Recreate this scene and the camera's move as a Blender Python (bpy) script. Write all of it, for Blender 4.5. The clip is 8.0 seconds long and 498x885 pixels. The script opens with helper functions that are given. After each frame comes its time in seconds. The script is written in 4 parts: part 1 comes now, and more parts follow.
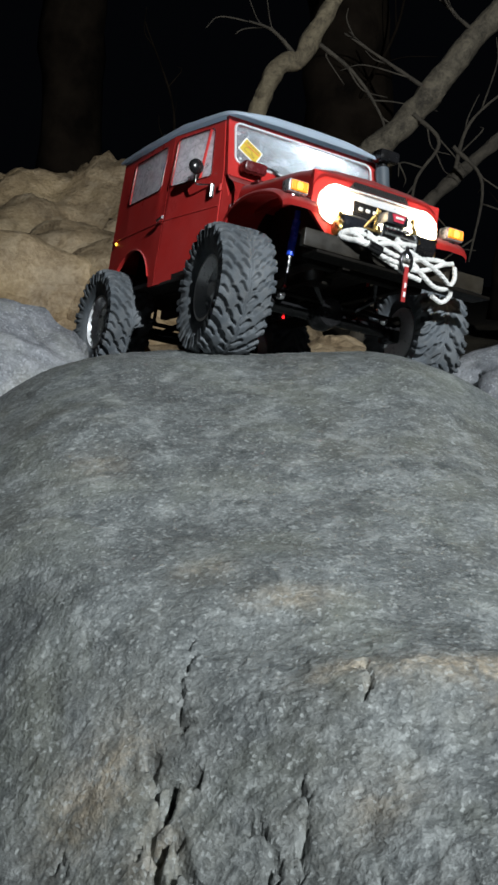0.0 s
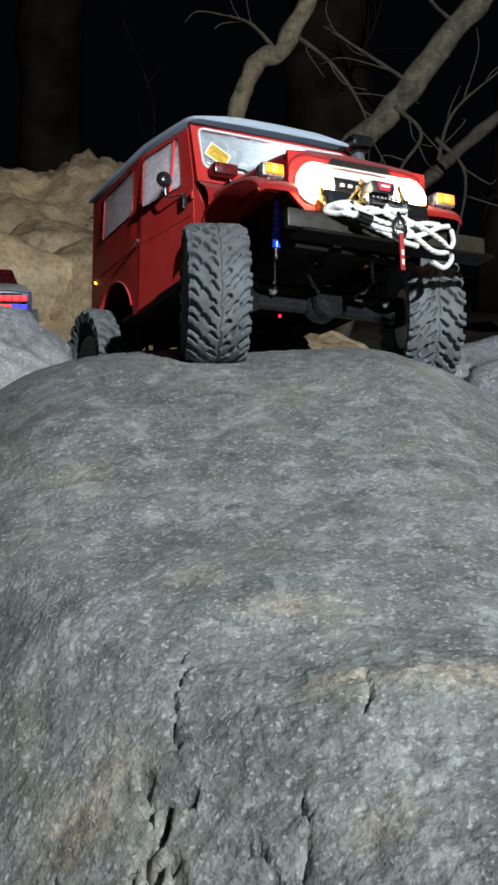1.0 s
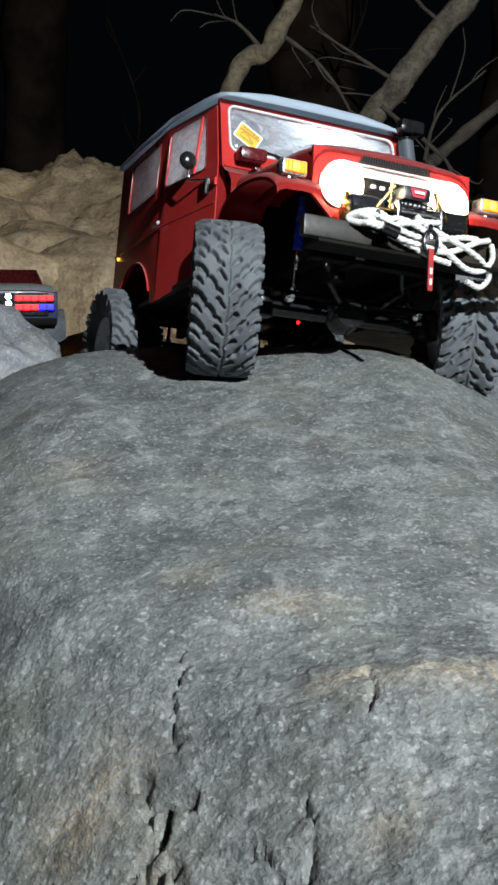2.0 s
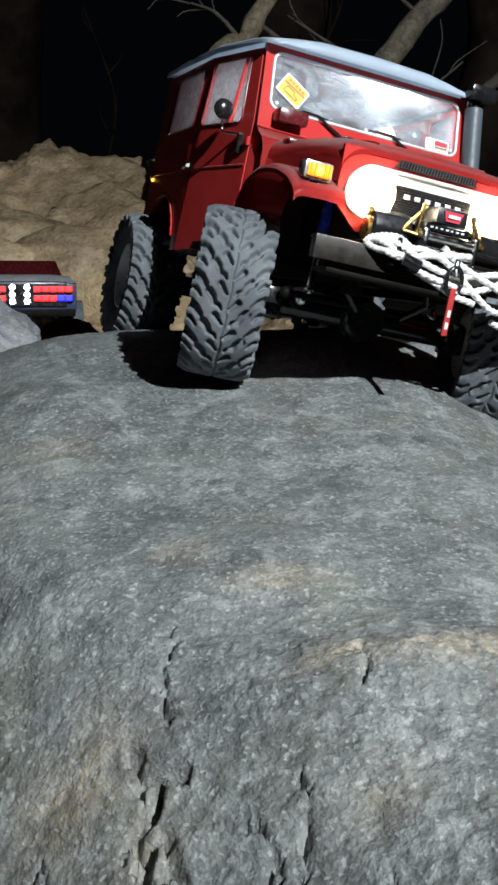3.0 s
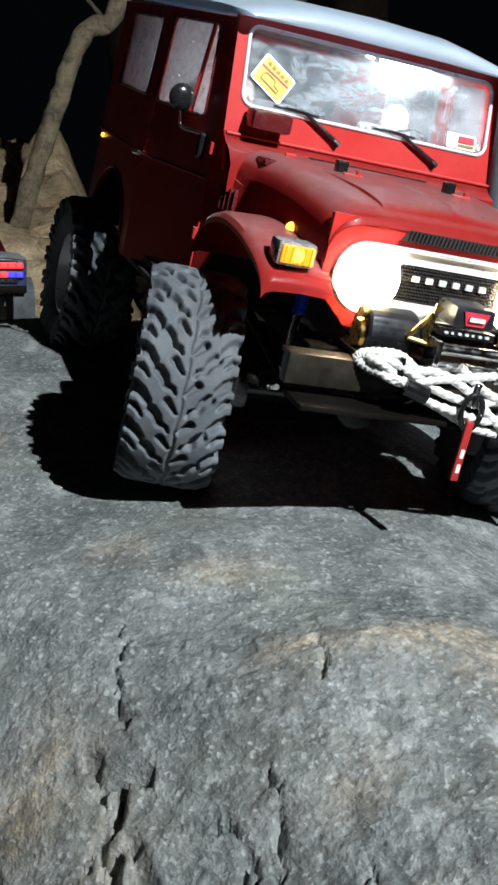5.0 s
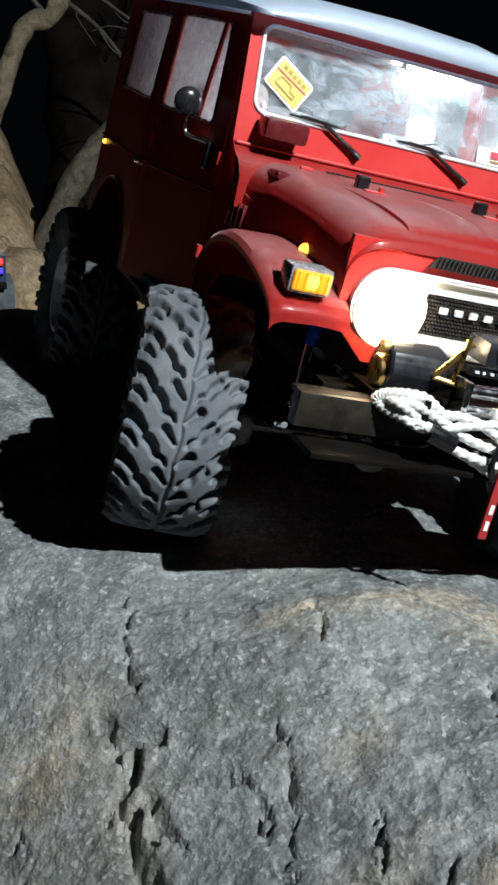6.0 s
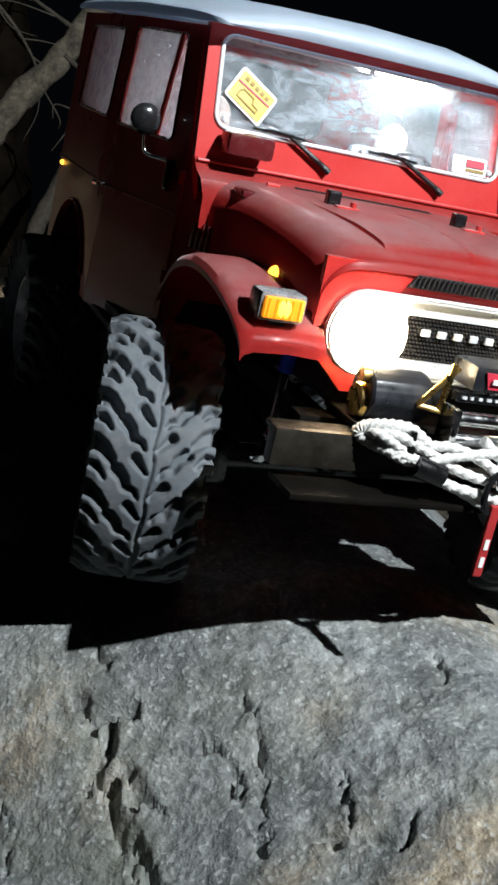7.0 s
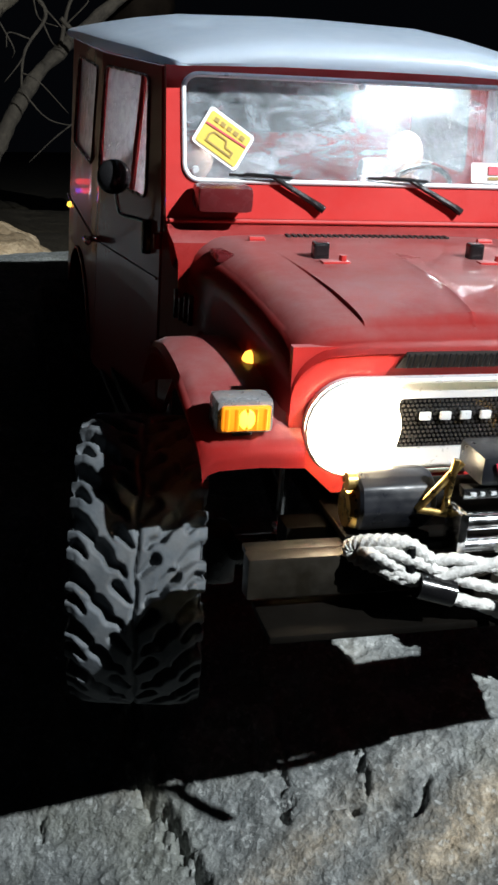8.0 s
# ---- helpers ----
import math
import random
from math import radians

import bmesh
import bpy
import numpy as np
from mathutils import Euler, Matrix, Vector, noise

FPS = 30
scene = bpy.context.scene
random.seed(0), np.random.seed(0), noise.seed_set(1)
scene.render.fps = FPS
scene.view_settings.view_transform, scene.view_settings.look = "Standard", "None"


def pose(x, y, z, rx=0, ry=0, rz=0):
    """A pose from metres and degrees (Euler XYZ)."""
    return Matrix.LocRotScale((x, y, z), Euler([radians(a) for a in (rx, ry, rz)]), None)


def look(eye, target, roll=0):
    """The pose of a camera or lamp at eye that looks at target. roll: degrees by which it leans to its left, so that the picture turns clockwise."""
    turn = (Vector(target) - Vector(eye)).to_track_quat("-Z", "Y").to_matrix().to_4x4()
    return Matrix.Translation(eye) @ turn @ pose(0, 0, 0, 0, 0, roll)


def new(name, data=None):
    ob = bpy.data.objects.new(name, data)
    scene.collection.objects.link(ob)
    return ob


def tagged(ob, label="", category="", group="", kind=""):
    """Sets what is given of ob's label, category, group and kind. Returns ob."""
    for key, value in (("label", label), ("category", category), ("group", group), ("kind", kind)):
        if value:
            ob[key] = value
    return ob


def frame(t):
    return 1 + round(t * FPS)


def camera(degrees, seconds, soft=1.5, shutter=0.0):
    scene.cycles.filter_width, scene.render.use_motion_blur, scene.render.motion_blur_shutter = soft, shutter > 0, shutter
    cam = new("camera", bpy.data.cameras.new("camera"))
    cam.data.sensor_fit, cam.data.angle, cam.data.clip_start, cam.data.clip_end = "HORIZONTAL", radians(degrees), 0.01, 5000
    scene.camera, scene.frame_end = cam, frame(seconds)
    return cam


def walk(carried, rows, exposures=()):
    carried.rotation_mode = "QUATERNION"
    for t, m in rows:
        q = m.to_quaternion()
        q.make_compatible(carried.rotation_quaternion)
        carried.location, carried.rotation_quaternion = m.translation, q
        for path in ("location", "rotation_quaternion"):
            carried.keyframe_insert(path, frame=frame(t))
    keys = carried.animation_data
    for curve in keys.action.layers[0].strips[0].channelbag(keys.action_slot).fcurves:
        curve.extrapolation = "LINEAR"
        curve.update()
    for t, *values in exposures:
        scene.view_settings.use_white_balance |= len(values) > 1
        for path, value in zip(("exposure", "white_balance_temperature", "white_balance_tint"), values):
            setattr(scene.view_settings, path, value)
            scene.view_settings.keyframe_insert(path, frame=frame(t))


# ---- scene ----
PATH = [
    (0.0, 0.0000, 0.0000, 0.0000, 82.00, 0.00, 0.00),
    (0.5, -0.0033, 0.0068, 0.0013, 81.89, 0.25, -0.78),
    (1.0, -0.0015, 0.0170, 0.0011, 81.79, 1.05, -0.84),
    (2.5, -0.0106, 0.0296, -0.0090, 81.95, 1.04, -2.17),
    (3.0, -0.0144, 0.0309, -0.0134, 81.62, 0.92, -2.94),
    (3.5, -0.0278, 0.0340, -0.0144, 81.20, 0.61, -4.53),
    (4.0, -0.0359, 0.0437, -0.0104, 80.85, 0.48, -7.18),
    (4.5, -0.0411, 0.0456, -0.0092, 80.77, 0.39, -9.15),
    (6.0, -0.0828, 0.0218, -0.0133, 80.54, 0.54, -13.89),
    (6.5, -0.0961, 0.0144, -0.0084, 79.74, 0.57, -16.89),
    (7.0, -0.1207, 0.0042, -0.0025, 79.36, -0.34, -19.62),
    (7.5, -0.1425, 0.0020, 0.0099, 77.80, -1.12, -21.73),
    (8.0, -0.1518, 0.0022, 0.0270, 75.50, -0.63, -22.28),
]
# the crawler's drive over the boulder
DRIVE = [
    (0.0, 0.0720, 0.9679, -0.0014, -7.72, 12.68, 27.08),
    (0.5, 0.0711, 0.9464, 0.0043, -14.90, 7.13, 27.80),
    (1.0, 0.0746, 0.9281, 0.0047, -15.35, 7.26, 25.60),
    (2.5, 0.1010, 0.8135, -0.0120, -5.00, 11.10, 18.40),
    (3.0, 0.1081, 0.7778, -0.0196, 2.36, 12.29, 16.05),
    (3.5, 0.1134, 0.7199, -0.0315, 10.71, 7.95, 15.52),
    (4.0, 0.1152, 0.6757, -0.0440, 12.09, 8.47, 14.19),
    (4.5, 0.1161, 0.6396, -0.0524, 13.08, 8.71, 12.07),
    (6.0, 0.1055, 0.5113, -0.0770, 13.10, 10.75, 6.01),
    (6.5, 0.1010, 0.4739, -0.0852, 12.86, 11.88, 3.89),
    (7.0, 0.0942, 0.4444, -0.0830, 10.42, 8.48, 1.16),
    (7.5, 0.0735, 0.3996, -0.0838, 6.88, 2.60, -4.72),
    (8.0, 0.0595, 0.3643, -0.0990, 7.50, 1.05, -7.85),
]
cam = camera(24.9, 8.0, soft=2.8)
walk(cam, [(t, pose(*p)) for t, *p in PATH], [(0.0, -0.20), (0.4, -0.06), (1.0, 0.02), (4.5, 0.11), (6.0, 0.06), (8.0, 0.08)])

# ---- night: a faint sky and one hand lamp high beside the camera ----
world = bpy.data.worlds.new("night")
scene.world = world
world.use_nodes = True
world.node_tree.nodes["Background"].inputs[0].default_value = (0.35, 0.42, 0.6, 1)
world.node_tree.nodes["Background"].inputs[1].default_value = 0.003
LAMP = (0.83, -1.02, 1.06)
lamp = new("hand_lamp", bpy.data.lights.new("hand_lamp", "SPOT"))
lamp.data.energy, lamp.data.shadow_soft_size = 400.0, 0.012
lamp.data.color, lamp.data.spot_size, lamp.data.spot_blend = (0.90, 0.965, 1.0), radians(76), 0.75
lamp.matrix_world = look(LAMP, (0.42, 1.5, 0.20))
scene.view_settings.exposure = 0.0


# ---- materials ----
class Nodes:
    """A node material under construction."""

    def __init__(self, name):
        self.mat = bpy.data.materials.new(name)
        self.mat.use_nodes = True
        self.tree = self.mat.node_tree
        self.bsdf = self.tree.nodes["Principled BSDF"]
        self.out = self.tree.nodes["Material Output"]

    def add(self, kind, **values):
        n = self.tree.nodes.new(kind)
        for key, value in values.items():
            if key in n.inputs:
                n.inputs[key].default_value = value
        return n

    def link(self, a, b):
        self.tree.links.new(a, b)

    def coords(self):
        return self.add("ShaderNodeTexCoord").outputs["Object"]

    def noise(self, vec, scale, detail=6.0, rough=0.6, warp=0.0):
        n = self.add("ShaderNodeTexNoise", Scale=scale, Detail=detail, Roughness=rough, Distortion=warp)
        self.link(vec, n.inputs["Vector"])
        return n.outputs["Fac"]

    def ramp(self, fac, stops):
        r = self.add("ShaderNodeValToRGB")
        el = r.color_ramp.elements
        while len(el) < len(stops):
            el.new(0.5)
        for e, (at, c) in zip(el, stops):
            e.position = at
            e.color = (*c, 1) if len(c) == 3 else c
        self.link(fac, r.inputs[0])
        return r.outputs[0]

    def mix(self, fac, a, b, mode="MIX"):
        m = self.tree.nodes.new("ShaderNodeMix")
        m.data_type, m.blend_type = "RGBA", mode
        for sock, v in ((m.inputs[0], fac), (m.inputs[6], a), (m.inputs[7], b)):
            if isinstance(v, (int, float)):
                sock.default_value = v
            elif isinstance(v, tuple):
                sock.default_value = (*v, 1)
            else:
                self.link(v, sock)
        return m.outputs[2]

    def bump(self, height, strength, distance, normal=None):
        b = self.add("ShaderNodeBump", Strength=strength, Distance=distance)
        self.link(height, b.inputs["Height"])
        if normal is not None:
            self.link(normal, b.inputs["Normal"])
        return b.outputs[0]


def grey(v):
    return (v, v, v)


def plain(name, color, rough=0.5, metal=0.0, coat=0.0, vary=0.25, scale=60.0, bump=0.15, dist=0.0004, dust=0.0, spec=0.5):
    """A surface with grain, smudges and an optional film of dust."""
    n = Nodes(name)
    co = n.coords()
    coarse, fine = n.noise(co, scale * 0.35), n.noise(co, scale * 4)
    low = tuple(c * (1 - vary) for c in color)
    high = tuple(min(1.0, c * (1 + vary)) for c in color)
    col = n.ramp(coarse, [(0.35, low), (0.65, high)])
    if dust:
        mask = n.ramp(n.noise(co, scale * 0.8, 9, 0.7), [(0.42, grey(0)), (0.75, grey(dust))])
        col = n.mix(mask, col, (0.34, 0.31, 0.27))
    n.link(col, n.bsdf.inputs["Base Color"])
    r = n.ramp(fine, [(0.3, grey(max(0.03, rough - 0.12))), (0.7, grey(min(1, rough + 0.12)))])
    n.link(r, n.bsdf.inputs["Roughness"])
    n.bsdf.inputs["Metallic"].default_value = metal
    n.bsdf.inputs["Coat Weight"].default_value = coat
    n.bsdf.inputs["Coat Roughness"].default_value = 0.06
    n.bsdf.inputs["Specular IOR Level"].default_value = spec
    if bump:
        n.link(n.bump(fine, bump, dist), n.bsdf.inputs["Normal"])
    return n.mat


def glowing(name, color, strength):
    n = Nodes(name)
    n.bsdf.inputs["Base Color"].default_value = (*color, 1)
    n.bsdf.inputs["Emission Color"].default_value = (*color, 1)
    n.bsdf.inputs["Emission Strength"].default_value = strength
    return n.mat


def rock_material(name, tones, stain, scale=1.0, specks=True, marked=False):
    """Crystalline rock: mottled grains, pale flecks, dark pits and rusty or sandy stains."""
    n = Nodes(name)
    co = n.coords()
    grains = n.noise(co, 210 * scale, 6, 0.62, 0.15)
    blotch = n.noise(co, 75 * scale, 7, 0.68, 0.25)
    broad = n.noise(co, 9 * scale, 6, 0.6, 0.6)
    mid = tuple(0.35 * a + 0.65 * b for a, b in zip(tones[0], tones[1]))
    col = n.ramp(grains, [(0.33, mid), (0.46, tones[1]), (0.56, tones[2]), (0.70, tones[3])])
    fine = n.noise(co, 520 * scale, 4, 0.65, 0.1)
    col = n.mix(0.5, col, n.ramp(fine, [(0.37, tones[0]), (0.46, mid), (0.55, tones[2]), (0.64, tones[3])]))
    col = n.mix(0.45, col, n.ramp(blotch, [(0.34, mid), (0.48, tones[1]), (0.58, tones[2]), (0.70, tones[3])]))
    mask = n.ramp(broad, [(0.52, grey(0)), (0.70, grey(0.40))])
    col = n.mix(mask, col, stain)
    # pale mineral patches and dark hollows
    pale = n.ramp(n.noise(co, 62 * scale, 7, 0.66, 0.5), [(0.53, grey(0)), (0.565, grey(0.34)), (0.66, grey(0.55))])
    col = n.mix(pale, col, tones[3])
    dim = n.ramp(n.noise(co, 78 * scale, 7, 0.68, 0.4), [(0.36, grey(0.66)), (0.44, grey(0))])
    col = n.mix(dim, col, tones[0])
    patch = n.ramp(n.noise(co, 22 * scale, 6, 0.62, 0.4), [(0.34, grey(0.49)), (0.50, grey(0.71)), (0.66, grey(0.97))])
    col = n.mix(1.0, col, patch, "MULTIPLY")
    olive = n.ramp(n.noise(co, 13 * scale, 5, 0.6, 0.4), [(0.50, grey(0)), (0.66, grey(0.30))])
    col = n.mix(olive, col, tuple(c * k for c, k in zip(tones[2], (1.02, 1.0, 0.80))))
    if marked:
        at = n.add("ShaderNodeAttribute")
        at.attribute_name = "stain"
        rag = n.ramp(n.noise(co, 60, 8, 0.75, 0.8), [(0.38, grey(0.25)), (0.58, grey(1.0))])
        amount = n.mix(1.0, at.outputs["Color"], rag, "MULTIPLY")
        tan = n.ramp(grains, [(0.36, (0.20, 0.155, 0.10)), (0.52, (0.43, 0.345, 0.235)), (0.66, (0.62, 0.52, 0.385))])
        col = n.mix(amount, col, tan)
    wob = n.add("ShaderNodeTexNoise", Scale=160 * scale, Detail=3.0)
    n.link(co, wob.inputs["Vector"])
    shift = n.add("ShaderNodeVectorMath")
    shift.operation = "MULTIPLY_ADD"
    shift.inputs[1].default_value = (0.004 / scale,) * 3
    n.link(wob.outputs["Color"], shift.inputs[0])
    n.link(co, shift.inputs[2])
    cells = n.add("ShaderNodeTexVoronoi", Scale=620 * scale)
    n.link(shift.outputs[0], cells.inputs["Vector"])
    if specks:
        pick = n.add("ShaderNodeSeparateColor")
        n.link(cells.outputs["Color"], pick.inputs[0])
        pale2 = n.ramp(pick.outputs[0], [(0.84, grey(0)), (0.98, grey(0.42))])
        dark2 = n.ramp(pick.outputs[1], [(0.76, grey(0)), (0.95, grey(0.22))])
        col = n.mix(pale2, col, tuple(min(1, c * 1.15) for c in tones[3]))
        col = n.mix(dark2, col, tones[0])
    n.link(col, n.bsdf.inputs["Base Color"])
    n.link(n.ramp(fine, [(0.40, grey(0.72)), (0.62, grey(0.38))]), n.bsdf.inputs["Roughness"])
    n.bsdf.inputs["Specular IOR Level"].default_value = 0.42
    first = n.bump(blotch, 0.38, 0.0040 / scale)
    second = n.bump(cells.outputs["Distance"], 0.3, 0.0010 / scale, first)
    n.link(n.bump(fine, 0.65, 0.0009 / scale, n.bump(grains, 0.8, 0.0012 / scale, second)), n.bsdf.inputs["Normal"])
    return n.mat


def paint_red():
    n = Nodes("red_paint")
    co = n.coords()
    wear = n.noise(co, 22, 8, 0.7)
    fine = n.noise(co, 260, 4)
    col = n.ramp(wear, [(0.3, (0.39, 0.012, 0.010)), (0.7, (0.50, 0.022, 0.018))])
    dust = n.ramp(n.noise(co, 34, 10, 0.75), [(0.36, grey(0.20)), (0.72, grey(0.60))])
    # settled dust, plus pale haze painted in for reflected light, on faces that look up
    geo = n.add("ShaderNodeSeparateXYZ")
    n.link(n.add("ShaderNodeNewGeometry").outputs["Normal"], geo.inputs[0])
    flat = n.ramp(geo.outputs[2], [(0.55, grey(0.12)), (0.92, grey(1.0))])
    col = n.mix(n.mix(1.0, dust, flat, "MULTIPLY"), col, (0.52, 0.39, 0.39))
    # a few scuffs down to the grey plastic
    chips = n.ramp(n.noise(co, 24, 5, 0.62, 0.4), [(0.70, grey(0)), (0.735, grey(0.75))])
    col = n.mix(chips, col, (0.10, 0.105, 0.13))
    n.link(col, n.bsdf.inputs["Base Color"])
    n.link(n.ramp(wear, [(0.3, grey(0.24)), (0.75, grey(0.44))]), n.bsdf.inputs["Roughness"])
    n.bsdf.inputs["Coat Weight"].default_value = 0.26
    n.link(n.ramp(geo.outputs[2], [(0.60, grey(0.0)), (0.95, grey(0.16))]), n.bsdf.inputs["Sheen Weight"])
    n.bsdf.inputs["Sheen Roughness"].default_value = 0.35
    n.bsdf.inputs["Specular IOR Level"].default_value = 0.10
    n.bsdf.inputs["Coat Roughness"].default_value = 0.04
    n.link(n.bump(fine, 0.04, 0.0003), n.bsdf.inputs["Normal"])
    return n.mat


def hazy_glass(name, low, high, tint, scale=38.0):
    """Clear plastic under a wiped, scratched film."""
    n = Nodes(name)
    co = n.coords()
    wide = n.add("ShaderNodeVectorMath")
    wide.operation = "MULTIPLY"
    wide.inputs[1].default_value = (0.55, 1.0, 1.25)
    n.link(co, wide.inputs[0])
    film = n.mix(0.5, n.noise(wide.outputs[0], scale, 10, 0.8, 0.6), n.noise(wide.outputs[0], scale * 3.1, 8, 0.7, 1.6))
    amount = n.ramp(film, [(0.42, grey(low)), (0.62, grey(high))])
    clear = n.add("ShaderNodeBsdfTransparent")
    clear.inputs[0].default_value = (0.92, 0.94, 0.95, 1)
    gloss = n.add("ShaderNodeBsdfGlossy", Roughness=0.10)
    gloss.inputs[0].default_value = (1, 1, 1, 1)
    matt = n.add("ShaderNodeBsdfDiffuse")
    matt.inputs[0].default_value = (*tint, 1)
    thru = n.add("ShaderNodeBsdfTranslucent")
    thru.inputs[0].default_value = (*tint, 1)
    half = n.add("ShaderNodeMixShader", Fac=0.55)
    n.link(matt.outputs[0], half.inputs[1])
    n.link(thru.outputs[0], half.inputs[2])
    fres = n.add("ShaderNodeFresnel", IOR=1.45)
    first = n.add("ShaderNodeMixShader")
    n.link(fres.outputs[0], first.inputs[0])
    n.link(clear.outputs[0], first.inputs[1])
    n.link(gloss.outputs[0], first.inputs[2])
    last = n.add("ShaderNodeMixShader")
    n.link(amount, last.inputs[0])
    n.link(first.outputs[0], last.inputs[1])
    n.link(half.outputs[0], last.inputs[2])
    n.link(last.outputs[0], n.out.inputs[0])
    return n.mat


def bark_material(name, dark, light):
    n = Nodes(name)
    co = n.coords()
    a, b = n.noise(co, 30, 8, 0.7, 0.8), n.noise(co, 140, 6, 0.7)
    n.link(n.mix(0.4, n.ramp(a, [(0.38, dark), (0.62, light)]), n.ramp(b, [(0.35, dark), (0.65, light)])), n.bsdf.inputs["Base Color"])
    n.bsdf.inputs["Roughness"].default_value = 0.85
    n.link(n.bump(a, 0.8, 0.01), n.bsdf.inputs["Normal"])
    return n.mat


RED = paint_red()
WHITE = plain("white_roof_paint", (0.60, 0.69, 0.79), 0.40, coat=0.35, vary=0.05, scale=25, bump=0.05, dust=0.03)
BLACK = plain("black_plastic", (0.009, 0.009, 0.010), 0.20, vary=0.4, dust=0.015)
STEEL_BLACK = plain("black_steel", (0.006, 0.005, 0.004), 0.55, vary=0.4, dust=0.0, spec=0.06)
WORN_STEEL = plain("worn_black_steel", (0.016, 0.013, 0.009), 0.42, vary=0.5, scale=80, dust=0.05, spec=0.3)
LINING = plain("white_lining", (0.72, 0.74, 0.76), 0.7, vary=0.1)
INNER = plain("dark_interior", (0.016, 0.012, 0.011), 0.7, vary=0.3)
CHROME = plain("chrome", (0.80, 0.81, 0.82), 0.16, metal=1.0, vary=0.08, bump=0.02)
SILVER = plain("silver_trim", (0.72, 0.73, 0.75), 0.34, metal=0.25, vary=0.06, bump=0.03)
DULL_CHROME = plain("dull_chrome", (0.42, 0.42, 0.43), 0.30, metal=0.6, vary=0.1)
# metal tinted gold: the headlights' warm glow is put into its colour
GLOW_GOLD = plain("glow_gold", (0.62, 0.42, 0.15), 0.30, metal=1.0, vary=0.2)
RUBBER = plain("dusty_rubber", (0.086, 0.098, 0.110), 0.72, vary=0.30, scale=90, bump=0.45, dist=0.0006, dust=0.16, spec=0.3)
ROPE = plain("white_rope", (0.72, 0.71, 0.68), 0.8, vary=0.15, scale=300, bump=0.6, dist=0.0008)
STRAP = plain("red_strap", (0.36, 0.014, 0.014), 0.7, vary=0.2)
BLUE = plain("blue_anodised", (0.03, 0.10, 0.85), 0.25, metal=0.2, vary=0.1)
GRAPHITE = plain("graphite_plastic", (0.07, 0.085, 0.10), 0.5, vary=0.2)
GUNMETAL = plain("gunmetal_plastic", (0.013, 0.014, 0.018), 0.36, vary=0.3)
DARK_RED = plain("dark_red_plastic", (0.10, 0.012, 0.014), 0.25, vary=0.2)
# bark of the far trunks: the night's shade is put into its near-black colour
NIGHT_BARK = plain("night_bark", (0.009, 0.0065, 0.0045), 0.95, vary=0.6, scale=26, spec=0.05)
YELLOW = plain("yellow_sticker", (0.62, 0.45, 0.05), 0.45, vary=0.06, bump=0.0)
PAPER = plain("white_sticker", (0.80, 0.79, 0.76), 0.5, vary=0.04, bump=0.0)
INK = plain("dark_print", (0.30, 0.20, 0.04), 0.6, bump=0.0)
RED_INK = plain("red_print", (0.55, 0.03, 0.06), 0.5, bump=0.0)
SKIN = plain("pale_plastic", (0.72, 0.52, 0.42), 0.55, vary=0.06, bump=0.0)
SEAT = plain("grey_vinyl", (0.22, 0.22, 0.24), 0.6, vary=0.3)
GLASS_FRONT = hazy_glass("windscreen_film", 0.03, 0.40, (0.72, 0.80, 0.86))
GLASS_SIDE = hazy_glass("side_window_film", 0.30, 0.62, (0.72, 0.70, 0.74), 26.0)
HEADLIGHT = glowing("headlight_glow", (1.0, 0.80, 0.52), 42.0)
AMBER = glowing("amber_glow", (0.95, 0.30, 0.01), 0.75)
AMBER_HOT = glowing("amber_bulb", (1.0, 0.55, 0.06), 2.6)
DOME = glowing("dome_light_glow", (0.92, 0.97, 1.0), 165.0)
LED_RED = glowing("red_led", (1.0, 0.015, 0.02), 3.0)
LED_BLUE = glowing("blue_led", (0.02, 0.015, 1.0), 3.0)
LED_WHITE = glowing("white_led", (0.9, 0.95, 1.0), 9.0)
ROCK = rock_material("grey_gneiss", ((0.088, 0.099, 0.100), (0.160, 0.174, 0.174), (0.226, 0.242, 0.240), (0.41, 0.430, 0.420)), (0.218, 0.206, 0.150), marked=True)
STONE = rock_material("pale_grey_stone", ((0.10, 0.11, 0.12), (0.20, 0.21, 0.23), (0.28, 0.29, 0.31), (0.42, 0.43, 0.45)), (0.30, 0.27, 0.20))
SAND = rock_material("sandy_bank", ((0.20, 0.135, 0.075), (0.45, 0.325, 0.195), (0.60, 0.45, 0.28), (0.72, 0.57, 0.39)), (0.50, 0.34, 0.19), 0.22, False)
EARTH = rock_material("dark_earth", ((0.02, 0.017, 0.013), (0.05, 0.042, 0.03), (0.07, 0.058, 0.042), (0.12, 0.10, 0.07)), (0.06, 0.05, 0.03), 0.3, False)
BARK = bark_material("grey_bark", (0.026, 0.021, 0.015), (0.185, 0.155, 0.11))
BARK_TAN = bark_material("tan_bark", (0.06, 0.045, 0.028), (0.27, 0.22, 0.14))
TWIG = bark_material("dead_twig", (0.03, 0.024, 0.018), (0.09, 0.075, 0.055))


# ---- mesh helpers (millimetres for the vehicles) ----
MM = 0.001


